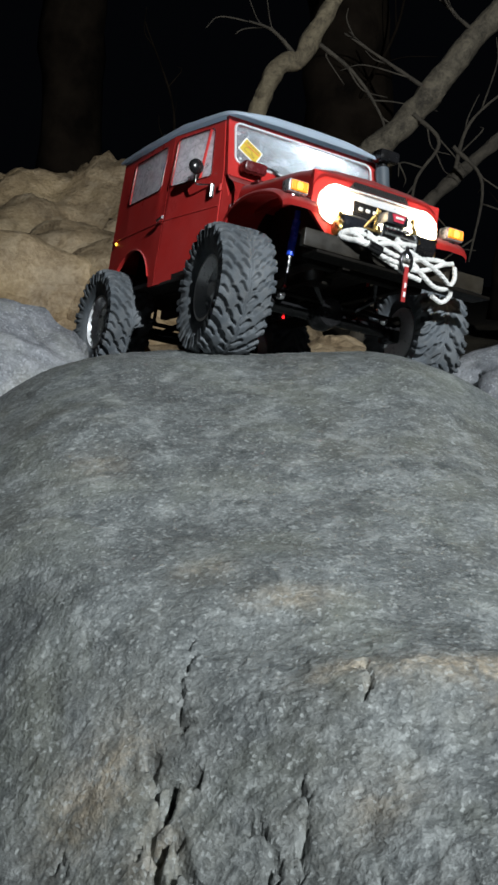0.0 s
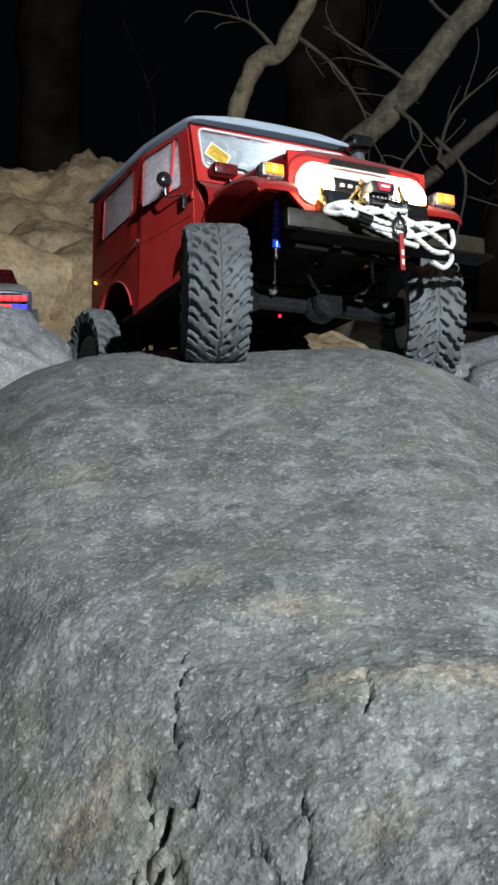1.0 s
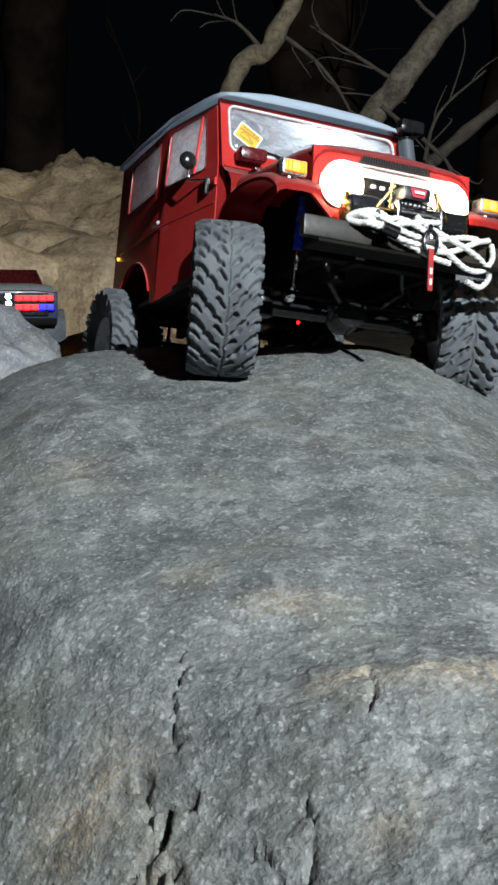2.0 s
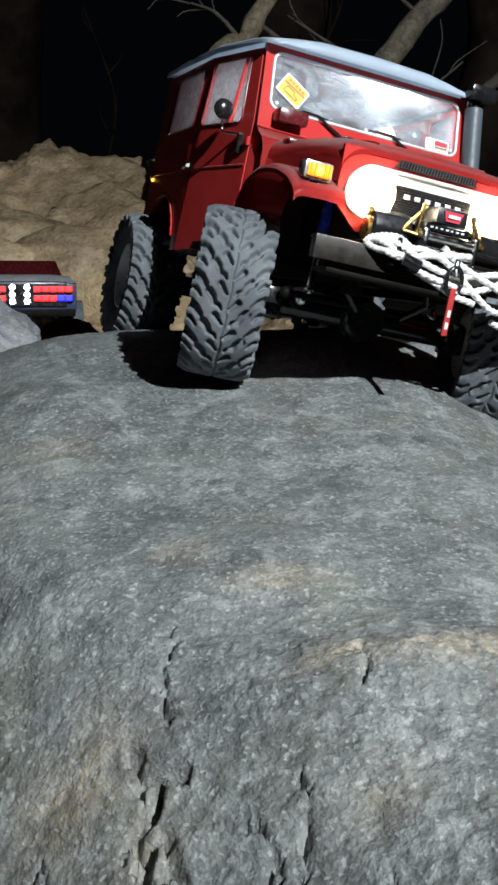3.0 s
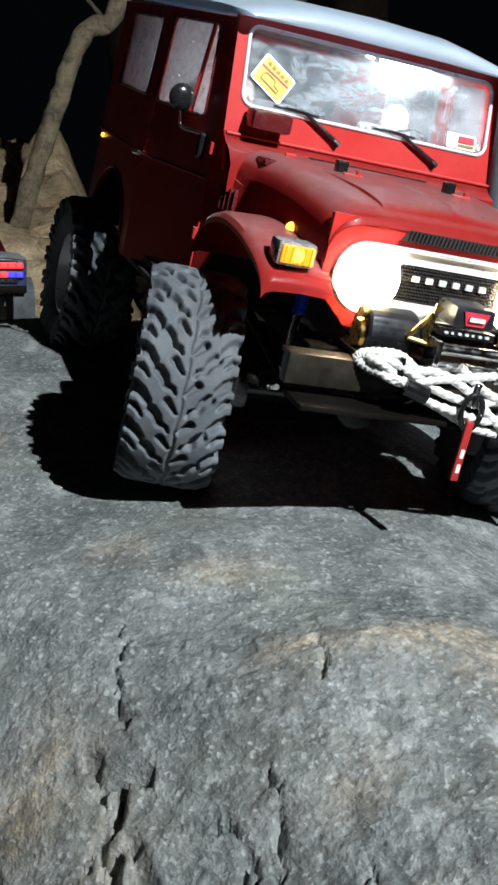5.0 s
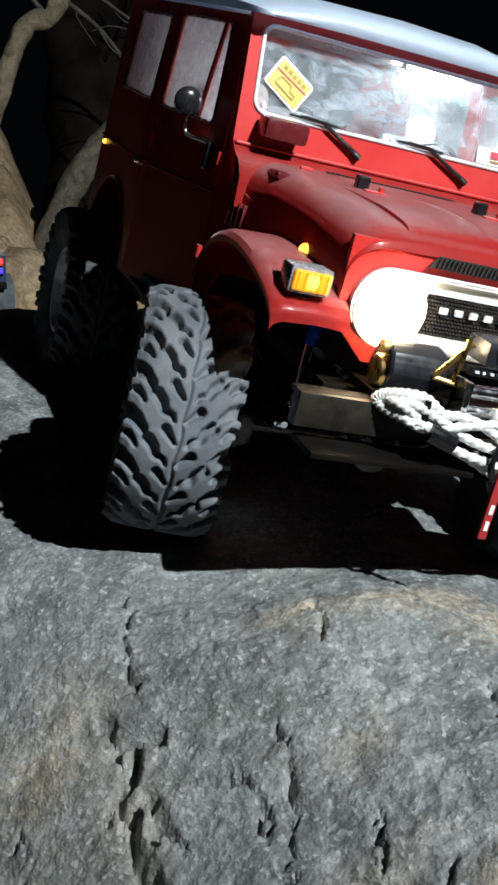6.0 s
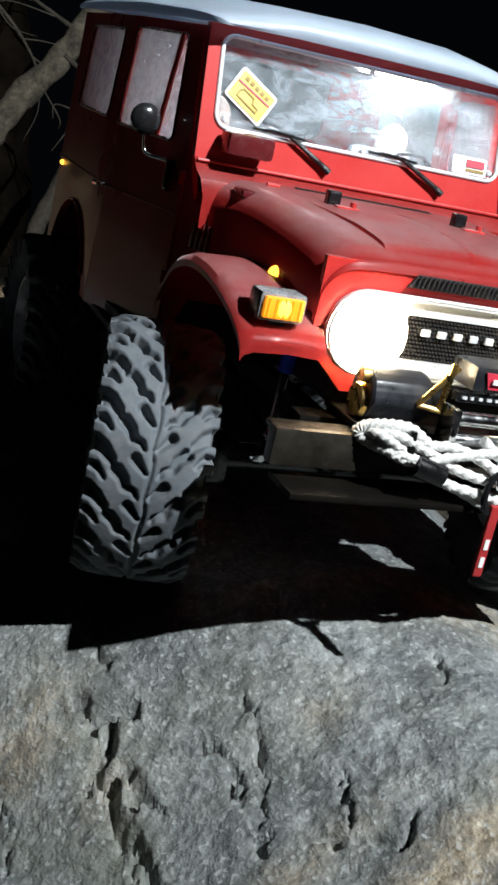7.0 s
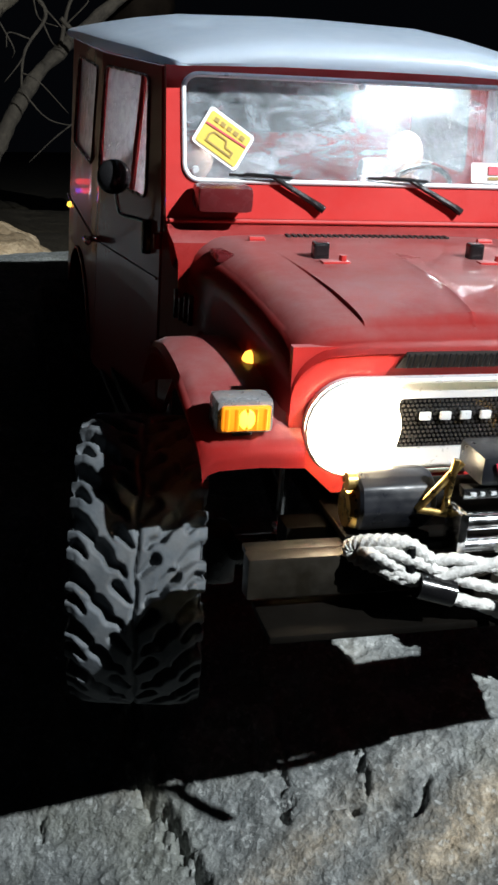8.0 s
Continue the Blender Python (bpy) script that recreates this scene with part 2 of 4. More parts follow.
def part(name, bm, material, parent=None, label="", smooth=None, scale=MM):
    """Links a bmesh as one mesh object under a thing or a part."""
    me = bpy.data.meshes.new(name)
    if scale != 1:
        bmesh.ops.scale(bm, vec=(scale,) * 3, verts=bm.verts)
    bmesh.ops.recalc_face_normals(bm, faces=bm.faces)
    bm.to_mesh(me)
    bm.free()
    me.materials.append(material)
    if smooth is not None:
        me.shade_smooth()
        if smooth:
            me.set_sharp_from_angle(angle=radians(smooth))
    ob = new(name, me)
    if parent:
        ob.parent = parent
    if label:
        ob["label"] = label
    return ob


def box(bm, x0, x1, y0, y1, z0, z1, bevel=0.0, turn=None):
    m = Matrix.LocRotScale(((x0 + x1) / 2, (y0 + y1) / 2, (z0 + z1) / 2), turn.to_quaternion() if turn else None, (abs(x1 - x0), abs(y1 - y0), abs(z1 - z0)))
    got = bmesh.ops.create_cube(bm, size=1, matrix=m)["verts"]
    if bevel:
        edges = list({e for v in got for e in v.link_edges})
        bmesh.ops.bevel(bm, geom=edges, offset=bevel, segments=2, affect="EDGES", profile=0.6)
    return bm


def boxed(*a, **k):
    return box(bmesh.new(), *a, **k)


def rod(bm, a, b, r0, r1=None, sides=12):
    a, b = Vector(a), Vector(b)
    m = Matrix.Translation((a + b) / 2) @ (b - a).to_track_quat("Z", "Y").to_matrix().to_4x4()
    bmesh.ops.create_cone(bm, cap_ends=True, segments=sides, radius1=r0, radius2=r0 if r1 is None else r1, depth=(b - a).length, matrix=m)
    return bm


def ball(bm, at, r, squash=(1, 1, 1)):
    bmesh.ops.create_uvsphere(bm, u_segments=20, v_segments=12, radius=r, matrix=Matrix.LocRotScale(at, None, squash))
    return bm


def spline(points, steps=8):
    """Catmull-Rom through points."""
    p = [Vector(q) for q in points]
    p = [2 * p[0] - p[1], *p, 2 * p[-1] - p[-2]]
    out = []
    for a, b, c, d in zip(p, p[1:], p[2:], p[3:]):
        for i in range(steps):
            t = i / steps
            out.append(0.5 * (2 * b + (c - a) * t + (2 * a - 5 * b + 4 * c - d) * t * t + (3 * b - a - 3 * c + d) * t**3))
    return [*out, p[-2]]


def tube(bm, line, radii, sides=8, rough=0.0, twist=0.0, lobes=0):
    """A tapering tube along a line of points; lobes make it a laid rope."""
    n = len(line)
    rings, side = [], None
    for i, p in enumerate(line):
        ahead = (line[min(i + 1, n - 1)] - line[max(i - 1, 0)]).normalized()
        side = (ahead.orthogonal() if side is None else side - ahead * side.dot(ahead)).normalized()
        up = ahead.cross(side)
        r = radii[0] + (radii[1] - radii[0]) * i / (n - 1)
        ring = []
        for k in range(sides):
            a = 2 * math.pi * k / sides
            q = r * (1 + (0.13 * math.cos(lobes * a + twist * i) if lobes else 0))
            if rough:
                q *= 1 + rough * noise.noise(p * (2.2 / max(radii[0], 1e-6)) * 0.35 + Vector((math.cos(a), math.sin(a), 0)))
            ring.append(bm.verts.new(p + side * q * math.cos(a) + up * q * math.sin(a)))
        rings.append(ring)
    for r, s in zip(rings, rings[1:]):
        for k in range(sides):
            bm.faces.new((r[k], r[(k + 1) % sides], s[(k + 1) % sides], s[k]))
    bm.faces.new(rings[0][::-1])
    bm.faces.new(rings[-1])
    return bm


def round_rect(x0, x1, y0, y1, r, steps=5):
    out = []
    for cx, cy, a0 in ((x1 - r, y1 - r, 0), (x0 + r, y1 - r, 90), (x0 + r, y0 + r, 180), (x1 - r, y0 + r, 270)):
        for i in range(steps + 1):
            a = radians(a0 + 90 * i / steps)
            out.append((cx + r * math.cos(a), cy + r * math.sin(a)))
    return out


def sheet(outline, holes, place, thick, inward=(0, 1, 0)):
    """A flat panel with holes, laid into space by place(u, v), with thickness inwards."""
    bm = bmesh.new()
    edges = []
    for loop in (outline, *holes):
        vs = [bm.verts.new((u, v, 0)) for u, v in loop]
        edges += [bm.edges.new((a, b)) for a, b in zip(vs, vs[1:] + vs[:1])]
    bmesh.ops.triangle_fill(bm, edges=edges, use_beauty=True, use_dissolve=False)
    front = list(bm.verts)
    for v in front:
        v.co = Vector(place(v.co.x, v.co.y))
    step = Vector(inward) * thick
    back = {v: bm.verts.new(v.co + step) for v in front}
    rims = [tuple(e.verts) for e in bm.edges if len(e.link_faces) == 1]
    for f in list(bm.faces):
        bm.faces.new([back[v] for v in reversed(f.verts)])
    for a, b in rims:
        bm.faces.new((a, b, back[b], back[a]))
    return bm


def loft(sections, closed=False, cap=False):
    bm = bmesh.new()
    rows = [[bm.verts.new(p) for p in s] for s in sections]
    for a, b in zip(rows, rows[1:]):
        m = len(a)
        for i in range(m if closed else m - 1):
            bm.faces.new((a[i], a[(i + 1) % m], b[(i + 1) % m], b[i]))
    if cap:
        bm.faces.new(rows[0])
        bm.faces.new(rows[-1][::-1])
    return bm


# ---- the boulder, the ground and the bank ----
def soft_min(a, b, s):
    m = np.minimum(a, b)
    return m - s * np.log(np.exp(-(a - m) / s) + np.exp(-(b - m) / s))


def boulder_height(x, y):
    """The crown slopes towards the camera, breaks over an edge into a steep face, and rolls off behind the crest and to the sides."""
    crown = -0.274 + 0.25 * y - 3.2 * np.maximum(0, x - 0.09) ** 2 - 3.0 * np.maximum(0, -x - 0.09) ** 2 - 1.7 * np.maximum(0, y - 0.84) ** 2
    face = -0.508 + 0.544 * x + 0.783 * y - 0.217 * np.minimum(0, y - 0.38) - 1.6 * np.maximum(0, -x - 0.03) ** 2
    flank = -0.19 + 0.25 * y - 0.55 * (x - 0.04)
    z = soft_min(soft_min(crown, face, 0.005), flank, 0.01)
    for cx, cy, rx, ry, h in ((0.070, 0.440, 0.055, 0.026, 0.011), (0.0, 0.522, 0.06, 0.04, 0.007), (-0.098, 0.490, 0.05, 0.04, 0.009), (-0.105, 0.72, 0.05, 0.06, 0.008)):
        z = z + h * np.exp(-(((x - cx) / rx) ** 2) - ((y - cy) / ry) ** 2)
    return z


# cracks across the steep face: waypoints, half width, depth
CRACKS = [
    (((-0.026, 0.478), (-0.028, 0.458), (-0.029, 0.442)), 0.0012, 0.006),
    (((-0.029, 0.444), (-0.026, 0.440)), 0.0022, 0.006),
    (((-0.040, 0.434), (-0.036, 0.427), (-0.030, 0.422), (-0.025, 0.420), (-0.021, 0.418)), 0.0026, 0.008),
    (((-0.030, 0.422), (-0.033, 0.412), (-0.039, 0.408), (-0.034, 0.400), (-0.036, 0.392), (-0.030, 0.380), (-0.028, 0.366), (-0.024, 0.350)), 0.0026, 0.009),
    (((-0.036, 0.406), (-0.027, 0.402), (-0.024, 0.392), (-0.020, 0.385)), 0.0022, 0.007),
    (((0.004, 0.392), (0.008, 0.383), (0.009, 0.372)), 0.0018, 0.007),
    (((0.020, 0.402), (0.022, 0.386), (0.018, 0.374), (0.013, 0.361), (0.010, 0.350)), 0.0011, 0.006),
    (((0.046, 0.444), (0.047, 0.436), (0.045, 0.428)), 0.0014, 0.004),
    (((0.044, 0.362), (0.042, 0.352), (0.040, 0.344)), 0.0016, 0.005),
    (((0.030, 0.345), (0.040, 0.338), (0.052, 0.328), (0.060, 0.334)), 0.0018, 0.006),
    (((0.10, 0.400), (0.102, 0.390), (0.098, 0.380)), 0.0012, 0.004),
    (((-0.075, 0.42), (-0.072, 0.41), (-0.076, 0.40)), 0.0012, 0.004),
]


def fbm(points, scale, octaves, seed=0.0, rough=0.5):
    """Fractal noise at each point."""
    return np.array([noise.fractal(Vector((p[0] * scale + seed, p[1] * scale, p[2] * scale)), 2 * (1 - rough), 2.0, octaves) for p in points])


def grid_mesh(name, xs, ys, z, material):
    nx, ny = len(xs), len(ys)
    gx, gy = np.meshgrid(xs, ys)
    verts = np.stack([gx.ravel(), gy.ravel(), z.ravel()], 1)
    i = np.arange(nx * ny).reshape(ny, nx)
    faces = np.stack([i[:-1, :-1], i[:-1, 1:], i[1:, 1:], i[1:, :-1]], -1).reshape(-1, 4)
    me = bpy.data.meshes.new(name)
    me.from_pydata(verts.tolist(), [], faces.tolist())
    me.materials.append(material)
    me.shade_smooth()
    return new(name, me)


# rusty and sandy marks: place, reach, strength
STAINS = [
    (0.042, 0.445, 0.018, 0.006, 0.6), (0.068, 0.441, 0.022, 0.006, 0.6), (0.098, 0.442, 0.028, 0.010, 0.75), (0.135, 0.432, 0.035, 0.014, 0.85), (0.18, 0.42, 0.04, 0.018, 0.8),
    (-0.060, 0.434, 0.022, 0.016, 0.5), (-0.035, 0.404, 0.012, 0.016, 0.3), (-0.020, 0.530, 0.014, 0.012, 0.35), (0.020, 0.503, 0.022, 0.008, 0.45), (-0.09, 0.66, 0.02, 0.02, 0.25),
    (0.07, 0.312, 0.05, 0.012, 0.9), (0.0, 0.335, 0.05, 0.010, 0.5), (0.05, 0.385, 0.015, 0.012, 0.3),
]


def build_boulder():
    xs = np.concatenate([np.linspace(-0.75, -0.23, 50)[:-1], np.linspace(-0.23, -0.12, 60)[:-1], np.linspace(-0.12, 0.14, 270)[:-1], np.linspace(0.14, 0.27, 70), np.linspace(0.27, 0.85, 50)[1:]])
    ys = np.concatenate([np.linspace(-0.12, 0.28, 50)[:-1], np.linspace(0.28, 0.50, 250), np.linspace(0.50, 1.0, 230)[1:], np.linspace(1.0, 1.35, 45)[1:]])
    gx, gy = np.meshgrid(xs, ys)
    z = boulder_height(gx, gy)
    flat = np.stack([gx.ravel(), gy.ravel(), z.ravel()], 1)
    steep = np.clip((0.60 - gy - 0.3 * gx) / 0.15, 0.35, 1)
    z = z + 0.0035 * fbm(flat, 9, 3, 1.7).reshape(z.shape)
    z = z + 0.0018 * steep * fbm(flat, 50, 4, 5.1, 0.6).reshape(z.shape)
    z = z + 0.0007 * steep * fbm(flat, 190, 4, 9.3, 0.75).reshape(z.shape)
    rag = fbm(flat, 140, 3, 3.3, 0.7).reshape(z.shape)
    pits = fbm(flat, 75, 2, 13.1).reshape(z.shape)
    z = z - 0.004 * steep * np.clip(pits - 0.55, 0, 0.4)
    chip = fbm(flat, 95, 2, 21.7).reshape(z.shape)
    for line, half, deep in CRACKS:
        path = np.array([tuple(p) for p in spline([(*q, 0) for q in line], 10)])[:, :2]
        near = np.full(z.shape, 9.0)
        for a, b in zip(path, path[1:]):
            d = b - a
            s = np.clip(((gx - a[0]) * d[0] + (gy - a[1]) * d[1]) / (d @ d), 0, 1)
            near = np.minimum(near, np.hypot(gx - a[0] - s * d[0] + 0.0034 * rag, gy - a[1] - s * d[1] + 0.0028 * pits))
        z = z - 1.5 * deep * np.clip(0.80 + 1.2 * chip, 0.25, 1) * np.clip(1 - near / (1.25 * half * (1 + 0.9 * rag)).clip(0.0007), 0, 1) ** 0.6
    ob = grid_mesh("boulder", xs, ys, z, ROCK)
    mark = np.zeros(z.shape)
    for x, y, rx, ry, k in STAINS:
        mark = np.maximum(mark, k * np.exp(-(((gx - x) / rx) ** 2) - ((gy - y - 0.12 * (gx - x)) / ry) ** 2))
    layer = ob.data.color_attributes.new("stain", "FLOAT_COLOR", "POINT")
    m = mark.ravel()
    layer.data.foreach_set("color", np.stack([m, m, m, np.ones_like(m)], 1).ravel().astype(np.float32))
    return tagged(ob, "broad grey gneiss boulder with a cracked steep face", "boulder", kind="structure")


def build_ground():
    xs = np.concatenate([-np.geomspace(60, 2.6, 14), np.linspace(-2.5, 2.5, 110), np.geomspace(2.6, 60, 14)])
    ys = np.concatenate([-np.geomspace(60, 1.6, 14), np.linspace(-1.5, 4.5, 120), np.geomspace(4.6, 60, 14)])
    gx, gy = np.meshgrid(xs, ys)
    flat = np.stack([gx.ravel(), gy.ravel(), 0 * gx.ravel()], 1)
    near = np.clip(1.5 - gy, 0, 1)
    z = -0.16 - 0.26 * near**0.6 * (gy < 1.5) + 0.03 * fbm(flat, 2.3, 4).reshape(gx.shape) * (np.abs(gx) < 2.6) * (gy < 4.6)
    z = z - 0.10 * (np.hypot(gx - 0.05, gy - 0.55) < 0.9)
    ob = grid_mesh("ground", xs, ys, z, EARTH)
    return tagged(ob, "dark uneven earth between the boulders", "ground", kind="structure")


def build_bank():
    xs, ys = np.linspace(-2.6, 0.35, 150), np.linspace(2.15, 4.1, 130)
    gx, gy = np.meshgrid(xs, ys)
    flat = np.stack([gx.ravel(), gy.ravel(), 0 * gx.ravel()], 1)
    lumps = fbm(flat, 3.2, 4, 2.0).reshape(gx.shape)
    rise = np.clip((gy - 2.3) / 0.8, 0, 1)
    side = np.clip((0.24 - gx) / 0.22, 0, 1)
    edge = np.clip((gx + 2.6) / 0.9, 0, 1) * np.clip((4.1 - gy) / 0.5, 0, 1)
    side = side * edge * edge * (3 - 2 * edge)
    z = -0.24 + (0.08 + 0.46 * rise**0.8) * side + (0.05 + 0.06 * rise) * lumps * side
    ledge = fbm(flat, 6, 3, 7.7).reshape(gx.shape)
    z = z + 0.05 * np.round(ledge * 2.2) / 2.2 * side * 0.6
    gully = fbm(flat, 4.5, 3, 11.3).reshape(gx.shape)
    z = z - 0.10 * np.clip(gully - 0.30, 0, 0.5) * side
    return tagged(grid_mesh("bank", xs, ys, z, SAND), "sandy bank of weathered rock behind the boulder", "bank", kind="structure")


def stone(name, at, size, seed, material, label, turn=0.0):
    """A rounded, broken stone."""
    bm = bmesh.new()
    bmesh.ops.create_icosphere(bm, subdivisions=5, radius=1)
    for v in bm.verts:
        p = v.co.copy()
        big = noise.fractal(p * 1.1 + Vector((seed, 0, 0)), 1.0, 2.0, 3)
        cell = noise.cell(p * 1.3 + Vector((0, seed, 0)))
        v.co = p * (1 + 0.22 * big + 0.05 * cell + 0.02 * noise.fractal(p * 7 + Vector((seed, 0, 0)), 0.8, 2.0, 3))
        v.co.z = max(v.co.z, -0.75)
        v.co = Vector((v.co.x * size[0], v.co.y * size[1], v.co.z * size[2]))
    ob = part(name, bm, material, smooth=0, scale=1)
    ob.matrix_world = pose(*at, 0, 0, turn)
    return tagged(ob, label, "stone", "loose stones")


build_boulder()
build_ground()
build_bank()
ORANGE = rock_material("orange_lump", ((0.16, 0.05, 0.012), (0.34, 0.12, 0.025), (0.45, 0.17, 0.04), (0.60, 0.28, 0.08)), (0.4, 0.15, 0.04))
stone("stone", (-0.235, 1.02, -0.102), (0.105, 0.085, 0.085), 3.1, STONE, "pale grey stone leaning beside the big boulder", 20)
stone("stone", (-0.62, 2.40, -0.02), (0.30, 0.14, 0.13), 8.4, SAND, "sand-coloured weathered boulder at the foot of the bank", 10)
stone("stone", (-0.22, 2.45, -0.04), (0.26, 0.14, 0.13), 12.9, SAND, "sand-coloured weathered boulder at the foot of the bank", -15)
stone("stone", (0.12, 1.62, -0.17), (0.13, 0.10, 0.09), 15.2, SAND, "buff stone half buried behind the boulder", 40)
for at, size, seed, turn in (((-0.95, 2.50, 0.0), (0.24, 0.16, 0.12), 31.0, 5), ((-0.42, 2.60, 0.03), (0.20, 0.15, 0.10), 37.5, -20), ((-0.02, 2.40, -0.08), (0.15, 0.11, 0.08), 52.3, 25), ((-0.50, 2.22, -0.12), (0.13, 0.09, 0.06), 57.9, 40)):
    stone("stone", at, size, seed, SAND, "sand-coloured weathered boulder set in the bank", turn)
stone("stone", (0.31, 1.04, -0.108), (0.16, 0.09, 0.054), 19.2, STONE, "pale grey stone leaning beside the big boulder", 5)
# small orange spot of unknown nature, given the shape of a stone
stone("stone", (-0.175, 1.47, -0.100), (0.045, 0.04, 0.036), 25.2, ORANGE, "small orange lump behind the boulder", 5)


def build_tree(name, line, radii, twigs, material, label, seed, twig=None):
    """A leaning bare trunk with dead limbs and twigs."""
    rng = random.Random(seed)
    root = new(name)
    pts = spline(line, 10)
    part("trunk", tube(bmesh.new(), pts, radii, 14, 0.35), material, root, smooth=0, scale=1)
    for limb in twigs:
        bm = bmesh.new()
        base = spline(limb, 7)
        tube(bm, base, (0.0055, 0.002), 7, 0.3)
        for i in range(3, len(base), 3):
            d = (base[i] - base[i - 1]).normalized()
            way = (d + Vector((rng.uniform(-1, 1), rng.uniform(-0.4, 0.4), rng.uniform(-0.7, 1.0)))).normalized()
            ln = rng.uniform(0.06, 0.17)
            bend = Vector((rng.uniform(-1, 1), rng.uniform(-1, 1), rng.uniform(-1, 1))) * 0.025
            tube(bm, spline([base[i], base[i] + way * ln * 0.5 + bend, base[i] + way * ln], 5), (0.0022, 0.0009), 5)
        part("limb", bm, twig or TWIG, root, smooth=0, scale=1)
    return tagged(root, label, "tree", "bare trees")


build_tree("bare_tree", [(-0.16, 2.53, -0.16), (-0.078, 2.53, 0.10), (0.005, 2.51, 0.33), (0.055, 2.49, 0.45), (0.108, 2.49, 0.475), (0.140, 2.50, 0.53), (0.181, 2.51, 0.60), (0.25, 2.53, 0.74), (0.40, 2.6, 1.15)],
           (0.021, 0.017), [[(0.13, 2.50, 0.52), (0.224, 2.55, 0.46), (0.286, 2.56, 0.375), (0.311, 2.56, 0.301)], [(0.10, 2.49, 0.48), (0.05, 2.48, 0.53), (0.0, 2.46, 0.545)]],
           BARK_TAN, "pale leaning dead trunk with a bent elbow", 4)
build_tree("bare_tree", [(0.02, 2.60, -0.2), (0.13, 2.58, 0.10), (0.268, 2.564, 0.282), (0.349, 2.575, 0.357), (0.436, 2.589, 0.462), (0.551, 2.609, 0.598), (0.75, 2.64, 0.82), (1.0, 2.7, 1.2)],
           (0.031, 0.023), [[(0.40, 2.57, 0.42), (0.30, 2.59, 0.49), (0.211, 2.60, 0.55)], [(0.36, 2.55, 0.37), (0.42, 2.56, 0.31), (0.37, 2.55, 0.23), (0.36, 2.56, 0.15)], [(0.5, 2.6, 0.55), (0.43, 2.55, 0.60), (0.38, 2.5, 0.70)], [(0.45, 2.55, 0.3), (0.52, 2.57, 0.22), (0.5, 2.6, 0.05)]],
           BARK, "mottled grey leaning trunk with dead twigs", 9)
build_tree("bare_tree", [(0.22, 2.62, -0.2), (0.30, 2.62, 0.0), (0.389, 2.651, 0.15), (0.467, 2.659, 0.236), (0.573, 2.671, 0.326), (0.8, 2.7, 0.5)],
           (0.020, 0.012), [[(0.467, 2.65, 0.236), (0.50, 2.63, 0.36), (0.60, 2.6, 0.45)]], TWIG, "thin leaning dead trunk", 15)
# three far trunks and their limbs, darkened by colour to sink into the night
build_tree("bare_tree", [(-0.60, 3.7, -0.1), (-0.57, 3.7, 0.5), (-0.52, 3.75, 1.3), (-0.45, 3.8, 2.2)], (0.105, 0.08), [[(-0.25, 3.4, 0.3), (-0.22, 3.4, 0.5), (-0.3, 3.38, 0.75)]], NIGHT_BARK, "upright trunk with the night's darkness in its colour", 21, NIGHT_BARK)
build_tree("bare_tree", [(0.25, 3.3, -0.1), (0.28, 3.3, 0.5), (0.24, 3.35, 1.3), (0.3, 3.4, 2.2)], (0.13, 0.10), [[(0.3, 3.2, 0.5), (0.4, 3.1, 0.7), (0.42, 3.05, 1.0)]], NIGHT_BARK, "upright trunk with the night's darkness in its colour", 22, NIGHT_BARK)
build_tree("bare_tree", [(0.72, 3.0, -0.1), (0.76, 3.0, 0.4), (0.84, 3.05, 1.0), (0.9, 3.1, 2.0)], (0.09, 0.07), [[(0.75, 2.95, 0.1), (0.66, 2.9, 0.2), (0.62, 2.85, 0.12)]], NIGHT_BARK, "upright trunk with the night's darkness in its colour", 23, NIGHT_BARK)


# ---- the red crawler (its own space: x across, nose towards -y, z up from the sill) ----
def half_width(y):
    """The cab widens from the cowl to the rear door post."""
    return 81 + 16 * min(1.0, max(0.0, (y - 72) / 90))


def side_place(sign):
    def place(y, z):
        lean = 0.06 * max(0.0, z - 94)
        return sign * (half_width(y) - lean), y, z
    return place


def arc(cy, cz, r, a0, a1, n=10):
    return [(cy + r * math.cos(radians(a0 + (a1 - a0) * i / n)), cz + r * math.sin(radians(a0 + (a1 - a0) * i / n))) for i in range(n + 1)]


def mirrored(points):
    return [(-x, y, z) for x, y, z in points]


def groove_depth(x, q, line, r0, r1, soft=1.2):
    """How deep (0 to 1) each point of the tread lies in a groove along a line of (across, along) points that tapers from r0 to r1."""
    best = np.full(x.shape, -9.0)
    n = len(line) - 1
    for i, ((ax, aq), (bx, bq)) in enumerate(zip(line, line[1:])):
        dx, dq = bx - ax, bq - aq
        t = np.clip(((x - ax) * dx + (q - aq) * dq) / (dx * dx + dq * dq), 0, 1)
        r = r0 + (r1 - r0) * (i + t) / n
        best = np.maximum(best, r - np.hypot(x - ax - t * dx, q - aq - t * dq))
    k = np.clip(best / soft + 0.5, 0, 1)
    return k * k * (3 - 2 * k)


